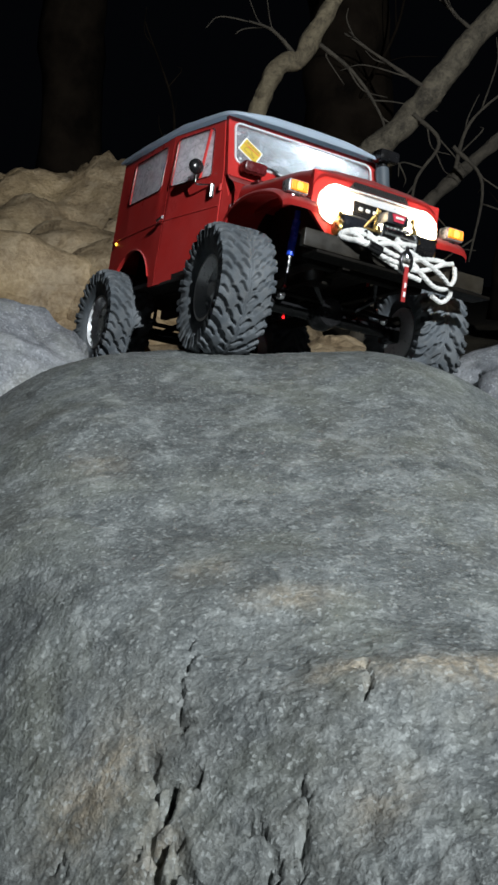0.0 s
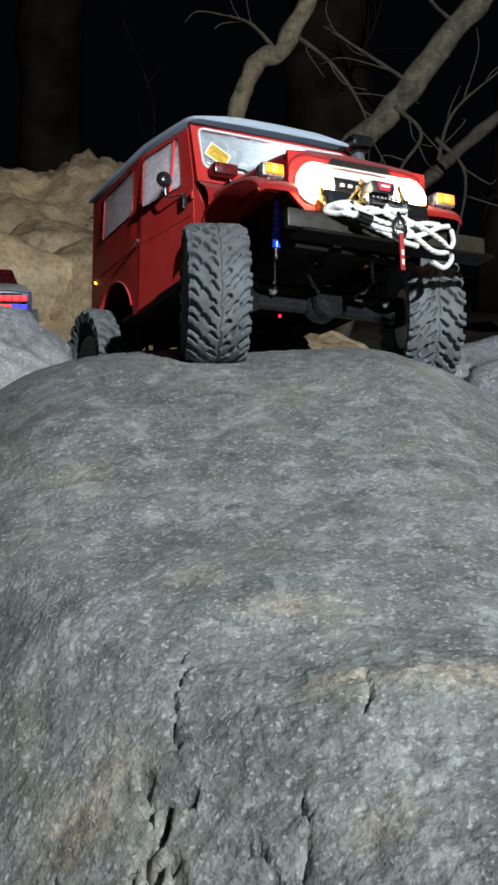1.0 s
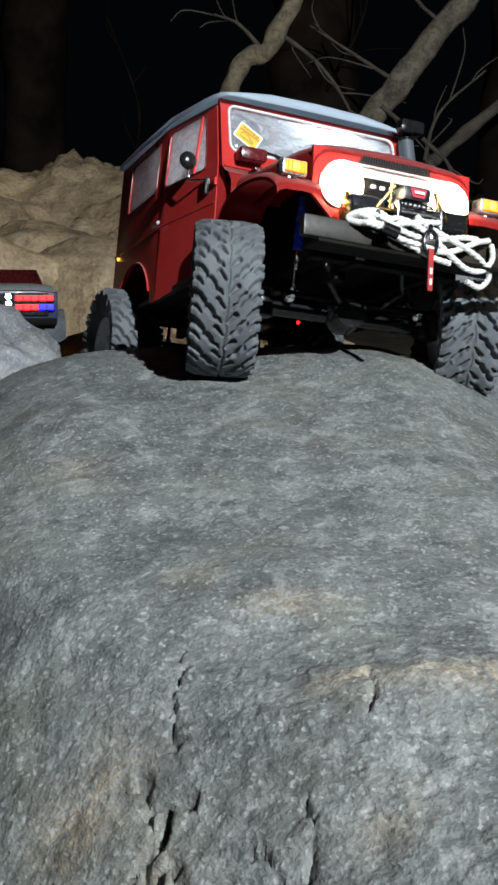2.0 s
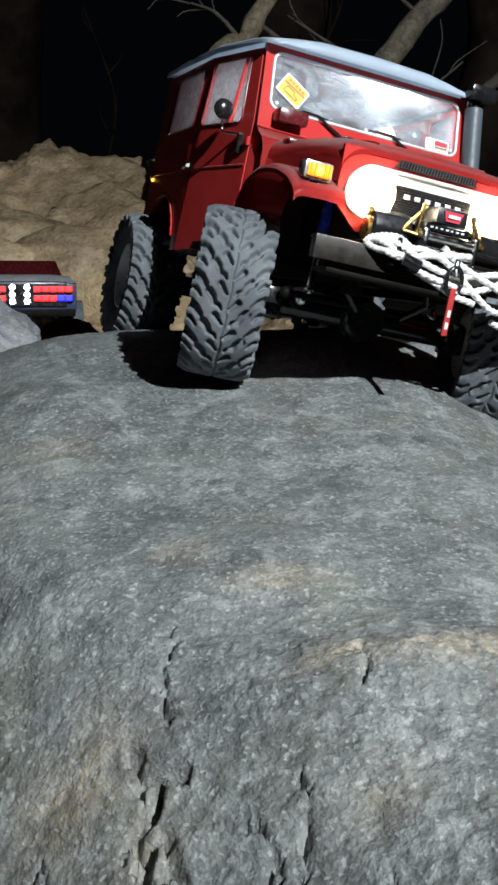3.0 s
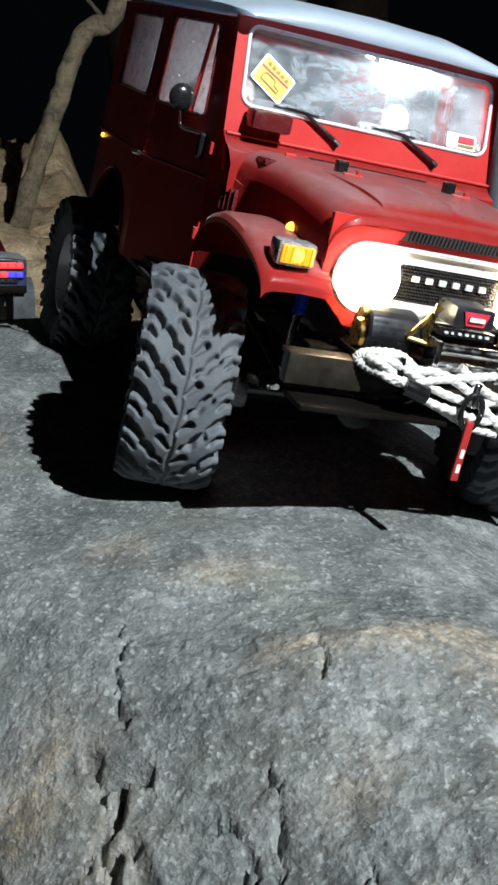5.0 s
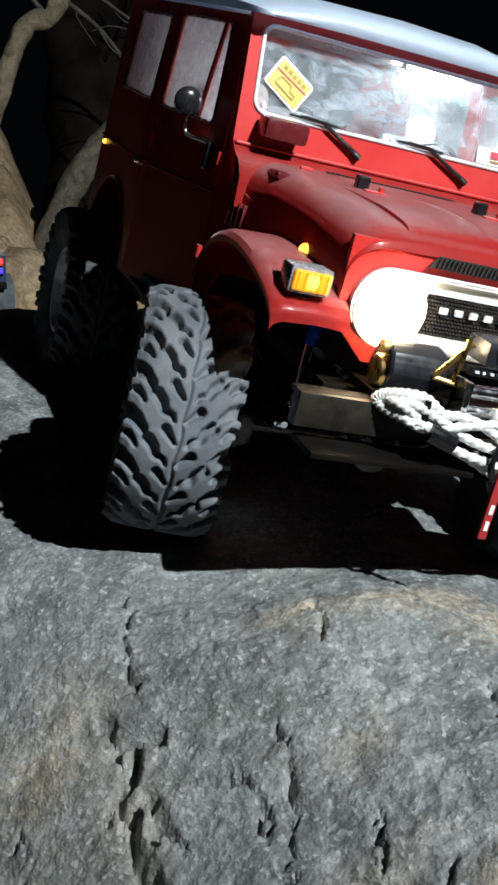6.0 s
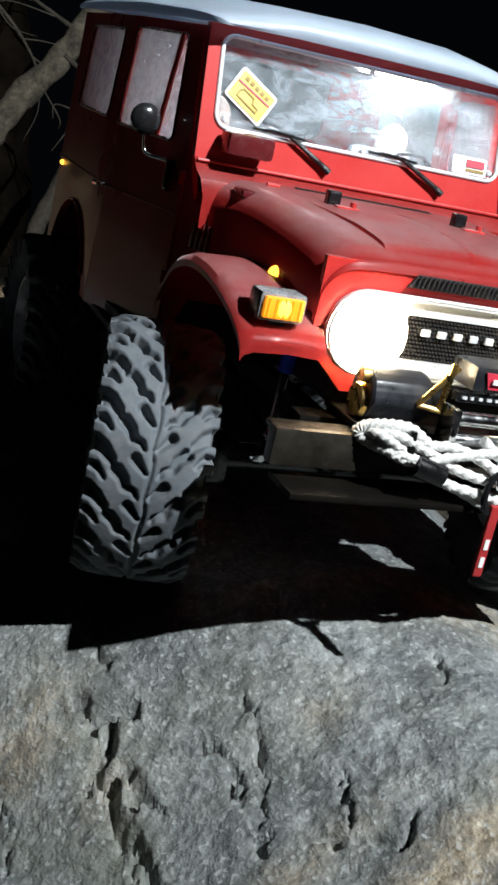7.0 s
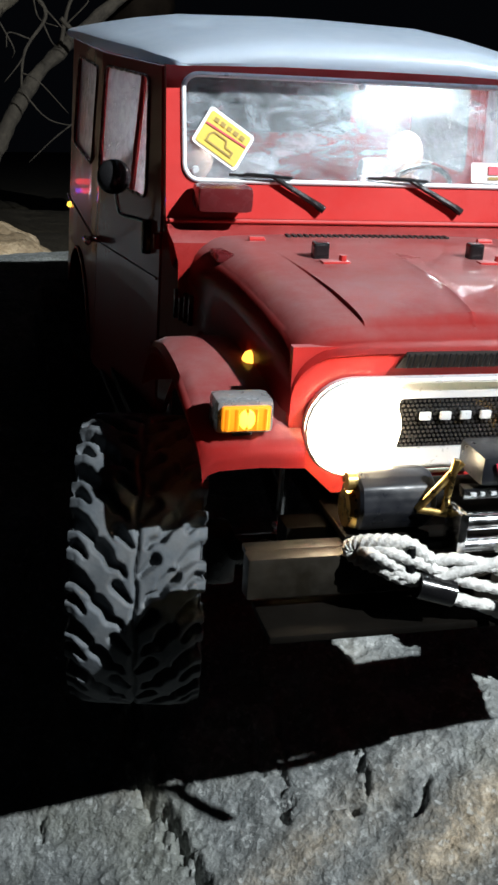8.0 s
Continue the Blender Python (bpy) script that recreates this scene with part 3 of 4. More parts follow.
# grooves of one pitch on one half of the tread: line, widths, depth
GROOVES = [
    (((24.0, -1.6), (19.0, 0.4), (15.2, 4.0), (14.2, 6.0)), 3.6, 0.8, 5.0),
    (((20.4, 7.6), (18.6, 9.0), (16.8, 11.4)), 1.5, 0.6, 4.0),
    (((12.4, 7.8), (9.7, 10.2), (8.2, 13.8), (4.8, 14.8), (3.6, 17.0)), 2.4, 0.6, 4.6),
    (((6.2, 2.6), (4.0, 5.0), (1.5, 7.8)), 1.9, 0.6, 4.2),
    (((15.0, 4.6), (12.4, 7.8)), 0.6, 0.6, 1.3),
    (((0.4, 0.0), (-0.5, 6.0), (0.5, 12.0), (0.4, 18.15)), 0.5, 0.5, 1.7),
]


def tyre_mesh():
    """One moulded skin turned about the axle, its tread cut by curved grooves and its shoulders toothed."""
    pitches, per, R = 18, 26, 54.2
    pitch = 2 * math.pi * 52 / pitches
    n = pitches * per
    lower = [(13, 26), (17, 28), (20, 33), (21.2, 38), (21.4, 41), (21.4, 43.5), (21.5, 46), (21.6, 47.6), (21.8, 49.0), (21.9, 50.2), (21.8, 51.0)]
    across = np.linspace(-21.6, 21.6, 66)
    side = np.array(lower)
    xs = np.concatenate([-side[:, 0], across, side[::-1, 0]])
    top = R - 0.0032 * np.maximum(0, np.abs(across) - 8) ** 2.15 - 0.05 * np.maximum(0, np.abs(across) - 17) ** 2.4
    rs = np.concatenate([side[:, 1], top, side[::-1, 1]])
    m = len(xs)
    gx = np.repeat(xs[None], n, 0)
    gq = np.repeat((np.arange(n) * pitch / per)[:, None], m, 1)
    deep = np.zeros(gx.shape)
    for sign, lead in ((1, 0.0), (-1, pitch * 0.5)):
        q = (gq + lead) % pitch
        half = sign * gx
        for line, r0, r1, d in GROOVES:
            for shift in (-pitch, 0, pitch):
                cut = d * groove_depth(half, q + shift, [(x, v * pitch / 18.15) for x, v in line], r0, r1)
                deep = np.maximum(deep, np.where(half > (-1.5 if r0 < 0.56 else 0.15), cut, 0))
    gr = np.repeat(rs[None], n, 0)
    on_tread = (gr > 51.05)
    fall = np.clip((gr - 41) / 9, 0, 1)
    tooth = (1 - np.clip(deep / 3.0, 0, 1)) * np.clip((gr - 39.5) / 1.2, 0, 1) * (np.abs(gx) > 21)
    gx = gx + np.sign(gx) * 1.5 * tooth
    gr = gr - deep * np.where(on_tread, 1.0, 0.75 * fall)
    angle = np.repeat((2 * math.pi * np.arange(n) / n)[:, None], m, 1)
    verts = np.stack([gx, -gr * np.sin(angle), gr * np.cos(angle)], -1).reshape(-1, 3) * MM
    i = np.arange(n * m).reshape(n, m)
    j = np.roll(i, -1, 0)
    faces = np.stack([i[:, :-1], j[:, :-1], j[:, 1:], i[:, 1:]], -1).reshape(-1, 4)
    me = bpy.data.meshes.new("tyre")
    me.from_pydata(verts.tolist(), [], faces.tolist())
    me.materials.append(RUBBER)
    me.shade_smooth()
    return me


TYRE = tyre_mesh()


def build_tyre(wheel):
    ob = new("tyre", TYRE)
    ob.parent = wheel
    ob["label"] = "dusty grey knobbly off-road tyre"
    return ob


def build_wheel(name, truck):
    wheel = new(name)
    wheel.parent = truck
    build_tyre(wheel)
    bm = bmesh.new()
    prof = [(-15, 27.5), (-17, 27.5), (-17, 25.5), (-13, 24), (-8, 22), (-6, 14), (-9, 9), (-12, 6), (-12, 0.5)]
    rows = [[bm.verts.new((x, -r * math.sin(2 * math.pi * k / 32), r * math.cos(2 * math.pi * k / 32))) for x, r in prof] for k in range(32)]
    for a, b in zip(rows, rows[1:] + rows[:1]):
        for i in range(len(prof) - 1):
            bm.faces.new((a[i], a[i + 1], b[i + 1], b[i]))
    for k in range(6):
        a = radians(60 * k)
        rod(bm, (-7, -18 * math.sin(a), 18 * math.cos(a)), (-10, -18 * math.sin(a), 18 * math.cos(a)), 1.6)
    rod(bm, (16, 0, 0), (-5, 0, 0), 25, 24, 32)
    part("rim", bm, SILVER, wheel, "silver steel wheel with a deep dish", smooth=30)
    return wheel


def build_cab(truck):
    thick = 2.4
    for s in (-1, 1):
        place = side_place(s)
        # door with its window and vent window
        win = round_rect(93, 157, 94, 141, 4)
        win = [(y + 0.16 * (z - 94) * (1 if y < 120 else 0.02), z) for y, z in win]
        out = [(76, 3), (164, 0), (164, 146), (88, 146), (76, 96)]
        door = part("door", sheet(out, [win], place, thick, (-s, 0, 0)), RED, truck, smooth=25)
        part("window_pane", sheet([(y + (0.6 if y < 120 else -0.6), z) for y, z in win], [], lambda y, z, p=place: (p(y, z)[0] * 0.990, y, z), 0.8, (-s, 0, 0)), GLASS_SIDE, door, "cloudy clear plastic window")
        bm = bmesh.new()
        rod(bm, place(111, 94.5), place(107, 141), 1.3)
        part("vent_post", bm, RED, door)
        bm = bmesh.new()
        line = [place(y, z) for y, z in win]
        line = [Vector((x * 1.002, y, z)) for x, y, z in line]
        tube(bm, [*line, line[0], line[1]], (0.7, 0.7), 6)
        part("window_seal", bm, DARK_RED, door, smooth=0)
        bm = bmesh.new()
        x = place(161, 62)[0]
        rod(bm, (x, 166, 62), (x + s * 4, 163, 62), 1.5)
        rod(bm, (x + s * 4, 166, 62), (x + s * 4.5, 153, 63), 1.5)
        part("door_handle", bm, CHROME, door, "small chrome door handle", smooth=40)
        bm = bmesh.new()
        for y0, y1, w in ((78, 163, 0.7),):
            a, b = place(y0, 64), place(y1, 62)
            rod(bm, (a[0], a[1], a[2]), (b[0], b[1], b[2]), w, w, 6)
        part("door_crease", bm, RED, door, smooth=40)
        for z in (35, 80):
            bm = rod(bmesh.new(), (place(76, z)[0] + s * 1, 75.5, z - 3), (place(76, z)[0] + s * 1, 75.5, z + 3), 1.6)
            part("hinge", bm, RED, door, smooth=40)
        # quarter panel with rear window and wheel arch
        rwin = round_rect(177, 256, 95, 139, 5)
        arch = arc(226, -6, 50, 172, 8, 14)
        out = [(165, 0), (176, 0), *arch[1:-1], (277, 4), (291, 12), (290, 146), (165, 146)]
        quarter = part("quarter_panel", sheet(out, [rwin], place, thick, (-s, 0, 0)), RED, truck, smooth=25)
        part("window_pane", sheet(rwin, [], lambda y, z, p=place: (p(y, z)[0] * 0.990, y, z), 0.8, (-s, 0, 0)), GLASS_SIDE, quarter, "cloudy clear plastic window")
        bm = bmesh.new()
        line = [Vector((place(y, z)[0] * 1.002, y, z)) for y, z in rwin]
        tube(bm, [*line, line[0], line[1]], (0.7, 0.7), 6)
        part("window_seal", bm, DARK_RED, quarter, smooth=0)
        bm = bmesh.new()
        line = [Vector((place(y, z)[0] + s * 0.8, y, z)) for y, z in arch[1:-1]]
        tube(bm, line, (0.8, 0.8), 8)
        part("arch_lip", bm, RED, quarter, smooth=0)
        bm = bmesh.new()
        a, b = place(166, 62), place(289, 62)
        rod(bm, a, b, 0.7, 0.7, 6)
        part("body_crease", bm, RED, quarter, smooth=40)
        part("rear_marker", ball(bmesh.new(), (s * 97.3, 276, 58.5), 1.6), AMBER_HOT, quarter, "small lit amber side marker")
        part("wheel_tub", boxed(s * 62, s * 66, 168, 287, 2, 62), INNER, quarter)
        part("tub_top", boxed(s * 66, s * 93, 168, 287, 58, 62), INNER, quarter)
        # cowl side behind the front wing
        out = [(75, 3), (75, 93), (67, 72), (40, 65), (26, 60), (40, 56), (54, 42), (64, 24)]
        cowl = part("cowl_side", sheet(out, [], lambda y, z, q=s: (q * (68.2 + 0.34 * (y - 38)), y, z), thick, (-s, 0, 0)), RED, truck, smooth=25)
        bm = bmesh.new()
        for i in range(4):
            box(bm, s * (73 + 1.2 * i) - 1.2, s * (73 + 1.2 * i) + 1.2, 50 + i * 3.6, 52 + i * 3.6, 52, 64, 0.5)
        part("louvre", bm, DARK_RED, cowl, smooth=30)
        # sill
        part("sill", boxed(s * 78, s * 95, 80, 168, -1.5, 2, 1.0), INNER, truck)
    # back panel and floor
    part("tailgate", boxed(-95, 95, 288, 291, 8, 94, 1), RED, truck)
    part("back_window", sheet([(-93, 94), (93, 94), (89, 146), (-89, 146)], [round_rect(-70, 70, 100, 140, 6)], lambda x, z: (x, 289.5 - 0.05 * (z - 94), z), 2.2), RED, truck)
    part("firewall", boxed(-76, 76, 66, 69, 2, 76), INNER, truck)
    part("under_tray", boxed(-34, 34, -48, 64, 11, 13), INNER, truck)
    part("floor_pan", boxed(-92, 92, 66, 288, 4, 8), INNER, truck)
    part("dashboard", boxed(-76, 76, 76, 92, 74, 100, 4), INNER, truck)

    # windscreen frame, seal, pane
    def ws(x, z, off=0.0):
        return (x, 73.0 + 0.27 * (z - 105) - off, z)
    hole = round_rect(-73.5, 73.5, 105, 144, 6)
    frame_ = part("windscreen_frame", sheet([(-81, 91), (81, 91), (80, 149), (-80, 149)], [hole], lambda x, z: ws(x, z, 1.4), 5), RED, truck, smooth=25)
    pane = part("windscreen_pane", sheet(hole, [], lambda x, z: ws(x, z, -0.5), 0.8), GLASS_FRONT, frame_, "cloudy clear plastic windscreen")
    bm = bmesh.new()
    line = [Vector(ws(x, z, 1.6)) for x, z in hole]
    tube(bm, [*line, line[0], line[1]], (1.1, 1.1), 7)
    part("windscreen_trim", bm, SILVER, frame_, "bright silver trim round the windscreen", smooth=0)
    for x, z in ((-69, 109.0), (69, 109.0), (0, 142), (0, 107)):
        part("pane_stud", rod(bmesh.new(), ws(x, z, 1.0), ws(x, z, 3.0), 1.5, 1.2, 12), SILVER, frame_, smooth=30)
    for x0, x1 in ((-52, -18), (6, 42)):
        bm = bmesh.new()
        a = Vector(ws(x0 - 4, 107.5, 3.4))
        b = Vector(ws(x0 + 22, 106.8, 3.4))
        rod(bm, a, b, 0.7, 0.7, 6)
        rod(bm, a + Vector((6, -0.8, 0.4)), b + Vector((-6, -0.8, 0.4)), 0.9, 0.9, 6)
        rod(bm, ws(x0 + 14, 107.2, 4.0), (x1, 66.5, 96), 0.9, 1.4, 8)
        rod(bm, (x1 - 2, 67, 97), (x1 + 1, 66, 95), 1.6, 1.6, 8)
        part("wiper", bm, BLACK, frame_, "thin black wiper", smooth=30)
    bm = rod(bmesh.new(), (-80, 65.6, 90.2), (80, 65.6, 90.2), 0.8, 0.8, 8)
    part("cowl_bead", bm, RED, truck, smooth=40)
    # cowl panel under the windscreen
    row = [(-81, 70, 93.5), (-81, 66.5, 89.5), (-80.5, 63, 86), (-79.5, 58, 83), (-78, 55, 76), (-77.5, 55, 62)]
    bm = loft([row, mirrored(row)])
    bmesh.ops.solidify(bm, geom=bm.faces[:], thickness=2)
    part("cowl", bm, RED, truck, smooth=30)
    bm = bmesh.new()
    box(bm, -71, -49, 55, 69, 95, 105, 2.5)
    part("scuttle_box", bm, DARK_RED, truck, "small dark red ventilator box", smooth=30)
    # vinyl roof: a shell with a lip, rounded shoulders and a crowned top
    secs = []
    for y, drop, narrow in ((71.6, 5.4, 10), (70.8, 4.2, 8), (71.0, 2.8, 6.5), (72.2, 1.4, 4.5), (74.5, 0.5, 2.6), (78.5, -0.3, 1.0), (84, -0.9, 0.2), (98, -2.2, 0), (150, -3.6, 0), (230, -3, 0), (285, -1, 0), (295, 1.5, 0), (296, 4, 2)):
        w = 83 + 14 * min(1.0, max(0.0, (y - 73) / 89)) - narrow
        prof = [(-w, 147.4), (-w - 0.5, 148.2), (-w - 0.5, 150.2), (-w + 1.0, 151.0), (-w + 6, 152.0), (-w + 14, 153.6), (-w + 26, 155.6), (-w * 0.5, 157.6), (0, 158.5)]
        ring = [(x, y, 147 + (z - 147) * max(0.15, (1 - drop / 6)) if z > 149 else z) for x, z in prof]
        secs.append(ring + mirrored(ring)[::-1][1:])
    bm = loft(secs)
    bmesh.ops.solidify(bm, geom=bm.faces[:], thickness=1.6)
    part("roof", bm, WHITE, truck, "blue-white painted roof shell", smooth=35)
    part("roof_lining", boxed(-78, 78, 84, 286, 145.5, 147.2), LINING, truck)
    part("dome_light", boxed(4, 38, 90, 106, 142.6, 145.4, 1), DOME, truck, "lit white dome light under the roof")


def build_nose(truck):
    # bonnet: rounded sides, a raised middle panel that ends in a step, and a faint ridge along its middle
    along = [66, 58, 50, 42, 36, 30, 24, 18, 12, 6, 0, -6, -12, -18, -24, -30, -35, -39, -41, -42, -43, -44, -45, -46, -47.5, -49, -50.5, -51.5, -52]
    table = np.array([(66, 77.5, 85), (54, 73, 85), (40, 69.5, 84.4), (20, 67.5, 84), (4, 66.5, 83.4), (-20, 65, 82), (-38, 63.5, 79.8), (-44, 62.8, 78.4), (-48, 62.4, 76.4), (-50.5, 62.1, 74.2), (-52, 62, 71)])[::-1]
    secs = []
    for y in along:
        w, z = np.interp(y, table[:, 0], table[:, 1]), np.interp(y, table[:, 0], table[:, 2])
        c = float(np.interp(y, [-46, 40], [37, 45]))
        lift = 2.6 * float(np.interp(y, [-46, -42, -28, 36], [0, 0.9, 1, 0]))
        rows = []
        for x in (0, 0.8, 1.6, 6, 12, 18, 24, 30, c - 3, c - 1.2, c - 0.5, c, c + 0.5, c + 1.2, c + 3, (c + 4 + w - 13) / 2 + 1):
            k = min(1.0, max(0.0, (c + 0.6 - x) / 1.2))
            crest = 0.5 * max(0.0, 1 - x / 1.5) * min(1.0, lift)
            rows.append((x, z + 1.0 * (1 - (x / w) ** 2) - 1.6 * max(0.0, (x - c) / (w - c)) ** 2 + lift * k * k * (3 - 2 * k) - 0.6 * lift * (x / c if x < c else 0) + crest))
        edge = rows[-1][1]
        x0 = rows[-1][0]
        for i in range(1, 10):
            a = math.pi / 2 * i / 9
            rows.append((x0 + (w - x0) * math.sin(a), edge - 14 * (1 - math.cos(a))))
        rows.append((w, 52))
        half = [(-x, y, q) for x, q in rows[::-1]]
        secs.append(half + mirrored(half)[::-1][1:])
    bm = loft(secs)
    bmesh.ops.solidify(bm, geom=bm.faces[:], thickness=1.5)
    bonnet = part("bonnet", bm, RED, truck, smooth=24)
    for x in (-31, 31):
        bm = boxed(x - 3, x + 3, 22, 27, 83, 91, 1)
        part("bonnet_clip", bm, BLACK, bonnet, "black bonnet clip")
        bm = boxed(x - 2, x + 9, 14, 19, 82.5, 86, 1.2)
        rod(bm, (x + 6, 16, 84), (x + 6, 16, 88), 1.4)
        part("clip_base", bm, RED, bonnet, smooth=30)
        bm = boxed(x * 1.55 - 4, x * 1.55 + 4, 50, 55, 82.5, 85.5, 1)
        rod(bm, (x * 1.55 - 3, 52, 86), (x * 1.55 + 3, 52, 86), 1.1)
        part("bonnet_hinge", bm, RED, bonnet, smooth=30)
    part("bonnet_pad", boxed(-67, -50, 36, 50, 80.0, 83.2, 1.4), DARK_RED, bonnet, "raised dark red bonnet pad", smooth=30)
    bm = bmesh.new()
    for i in range(28):
        box(bm, -34 + i * 2.5, -32.6 + i * 2.5, 57, 61.5, 85.4, 86.5)
    part("vent_louvre", bm, INNER, bonnet)
    # front panel
    out = [(-62, 74), (62, 74), (62, 40), (46, 25), (-46, 25), (-62, 40)]
    panel = part("front_panel", sheet(out, [], lambda x, z: (x, -51.5 + 0.03 * (z - 50), z), 3), RED, truck, smooth=25)
    slot = [(-29, 67.5), (29, 67.5), (25, 72.5), (-25, 72.5)]
    vent = part("air_slot", sheet(slot, [], lambda x, z: (x, -53.6 + 0.05 * (z - 67), z), 1), INNER, panel, "black meshed air slot")
    bm = bmesh.new()
    for i in range(27):
        rod(bm, (-26 + 2 * i, -54.6, 67.8), (-25 + 2 * i, -54.2, 72.2), 0.35, 0.35, 5)
    part("slot_mesh", bm, BLACK, vent)
    # stadium bezel with a hole for the grille
    stad = [(x, z) for x, z in round_rect(-57.5, 57.5, 33.5, 64.5, 15.4, 9)]
    bezel = part("grille_bezel", sheet(stad, [round_rect(-26.5, 26.5, 40.5, 57.5, 1.5, 2)], lambda x, z: (x, -54.2, z), 2.4), SILVER, truck, "silver-white stadium shaped grille surround", smooth=25)
    bm = bmesh.new()
    line = [Vector((x, -56.8, z)) for x, z in stad]
    tube(bm, [*line, line[0], line[1]], (0.8, 0.8), 6)
    part("bezel_rim", bm, SILVER, bezel, smooth=0)
    part("grille_back", boxed(-26.4, 26.4, -53.4, -52.4, 40.6, 57.4), BLACK, bezel)
    bm = bmesh.new()
    for i in range(34):
        for j in range(11):
            x, z = -25.5 + 1.55 * i + (0.78 if j % 2 else 0), 41.4 + 1.5 * j
            if x < 26:
                rod(bm, (x, -54.0, z), (x, -53.2, z), 0.45, 0.6, 5)
    part("grille_mesh", bm, INNER, bezel, "black perforated grille")
    # raised maker's letters as plain shapes: six silver bars
    for i in range(6):
        x = -17.5 + 7.0 * i
        bm = boxed(x - 1.9, x + 1.9, -55.6, -54.2, 50.3, 53.1, 0.5)
        part("badge_bar", bm, SILVER, bezel)
    for s in (-1, 1):
        bm = bmesh.new()
        rows = []
        for r, y in ((15.2, -55.5), (15.2, -58.5), (14.2, -59), (13.4, -57.5)):
            rows.append([(s * 42 + r * math.cos(2 * math.pi * k / 40), y, 49 + r * math.sin(2 * math.pi * k / 40)) for k in range(40)])
        bm = loft(rows, closed=True)
        lampring = part("headlight_rim", bm, CHROME, truck, "chrome headlight ring", smooth=30)
        rows = []
        for r, y in ((15.0, -51.5), (15.0, -46), (11, -43), (0.3, -42.5), (0.3, -44), (10, -44.5), (14.3, -47), (14.3, -51.5)):
            rows.append([(s * 42 + r * math.cos(2 * math.pi * k / 32), y, 49 + r * math.sin(2 * math.pi * k / 32)) for k in range(32)])
        part("headlight_bowl", loft(rows, closed=True), STEEL_BLACK, lampring, "black bowl behind the headlight", smooth=30)
        bm = ball(bmesh.new(), (s * 42, -57.2, 49), 15.6, (1, 0.36, 1))
        part("headlight", bm, HEADLIGHT, lampring, "glaring warm white headlight", smooth=0)
        # wing: an arch ribbon with a rolled lip
        prof = [(50, 30), (43, 42), (32, 52), (15, 57.5), (-4, 58.5), (-24, 56.5), (-41, 52.5), (-52, 47.5), (-58, 42), (-59, 37)]
        prof = [tuple(p)[1:] for p in spline([(0, *p) for p in prof], 4)]
        secs = []
        for i, (y, z) in enumerate(prof):
            k = min(1.0, max(0.0, (y + 59) / 25))
            out_x = 90.5 + 2.0 * k ** 0.5
            secs.append([(s * 58, y, z), (s * 72, y, z + 0.8), (s * (out_x - 5), y, z + 0.2), (s * (out_x - 1.5), y, z - 1.2), (s * out_x, y, z - 3.5), (s * (out_x - 0.3), y, z - 6)])
        bm = loft(secs)
        bmesh.ops.solidify(bm, geom=bm.faces[:], thickness=2)
        wing = part("front_wing", bm, RED, truck, smooth=35)
        # turn signal on the wing
        part("signal_foot", boxed(s * 74, s * 81, -54, -46, 45, 49, 1), CHROME, wing)
        part("signal_body", boxed(s * 68.3, s * 86.7, -57.2, -45, 48.3, 59.2, 2.2), DULL_CHROME, wing, smooth=30)
        lens = part("signal_lens", boxed(s * 69.8, s * 85.2, -58.8, -56.6, 49.8, 57.8, 1.0), AMBER, wing, "lit ribbed amber turn signal", smooth=30)
        bm = bmesh.new()
        for i in range(5):
            x = s * (71.5 + 3.0 * i)
            rod(bm, (x, -58.9, 50.4), (x, -58.9, 57.2), 0.6, 0.6, 6)
        part("lens_rib", bm, AMBER, lens)
        part("signal_bulb", ball(bmesh.new(), (s * 77.5, -58.7, 53.8), 3.0, (0.9, 0.3, 1.1)), AMBER_HOT, lens)
        bm = ball(bmesh.new(), (s * 65.5, -14, 58.5), 3.2, (0.9, 0.9, 1))
        part("marker_light", bm, AMBER_HOT, wing, "small lit amber marker", smooth=0)
        # dark liner behind the wheel
        part("wheel_liner", boxed(s * 33, s * 36, -46, 64, 14, 66, 1), INNER, truck)
    part("engine_bay", boxed(-33, 33, -46, 62, 14, 70, 3), INNER, truck)
    # round mirror on its arm, on the side of the door
    for s in (-1, 1):
        bm = ball(bmesh.new(), (s * 97, 101, 101), 7.2, (1, 0.55, 1))
        head = part("door_mirror", bm, BLACK, truck, "round black door mirror", smooth=0)
        bm = tube(bmesh.new(), spline([(s * 96, 103, 96), (s * 94.5, 104, 88), (s * 93, 101, 85.5), (s * 86, 92, 85), (s * 84, 90, 82)], 4), (0.9, 0.9), 8)
        part("mirror_arm", bm, CHROME, head, "bent chrome mirror arm", smooth=0)
        part("arm_base", boxed(s * 82, s * 87, 86, 91, 72, 86, 1.5), BLACK, head)
    # snorkel
    bm = bmesh.new()
    rod(bm, (86, 62, 74), (82, 74, 142), 7, 6.5, 16)
    snork = part("snorkel", bm, GRAPHITE, truck, "grey-blue snorkel pipe beside the windscreen", smooth=30)
    bm = bmesh.new()
    rod(bm, (82, 74, 140), (82, 74.5, 148), 5, 5, 14)
    box(bm, 71, 93, 62, 80, 147, 158, 3)
    part("snorkel_head", bm, BLACK, snork, "black snorkel intake", smooth=30)


def rope_piece(truck, points, r=1.85, label=""):
    line = spline(points, 22)
    return part("rope_strand", tube(bmesh.new(), line, (r, r), 12, 0, 0.95, 3), ROPE, truck, label, smooth=40)


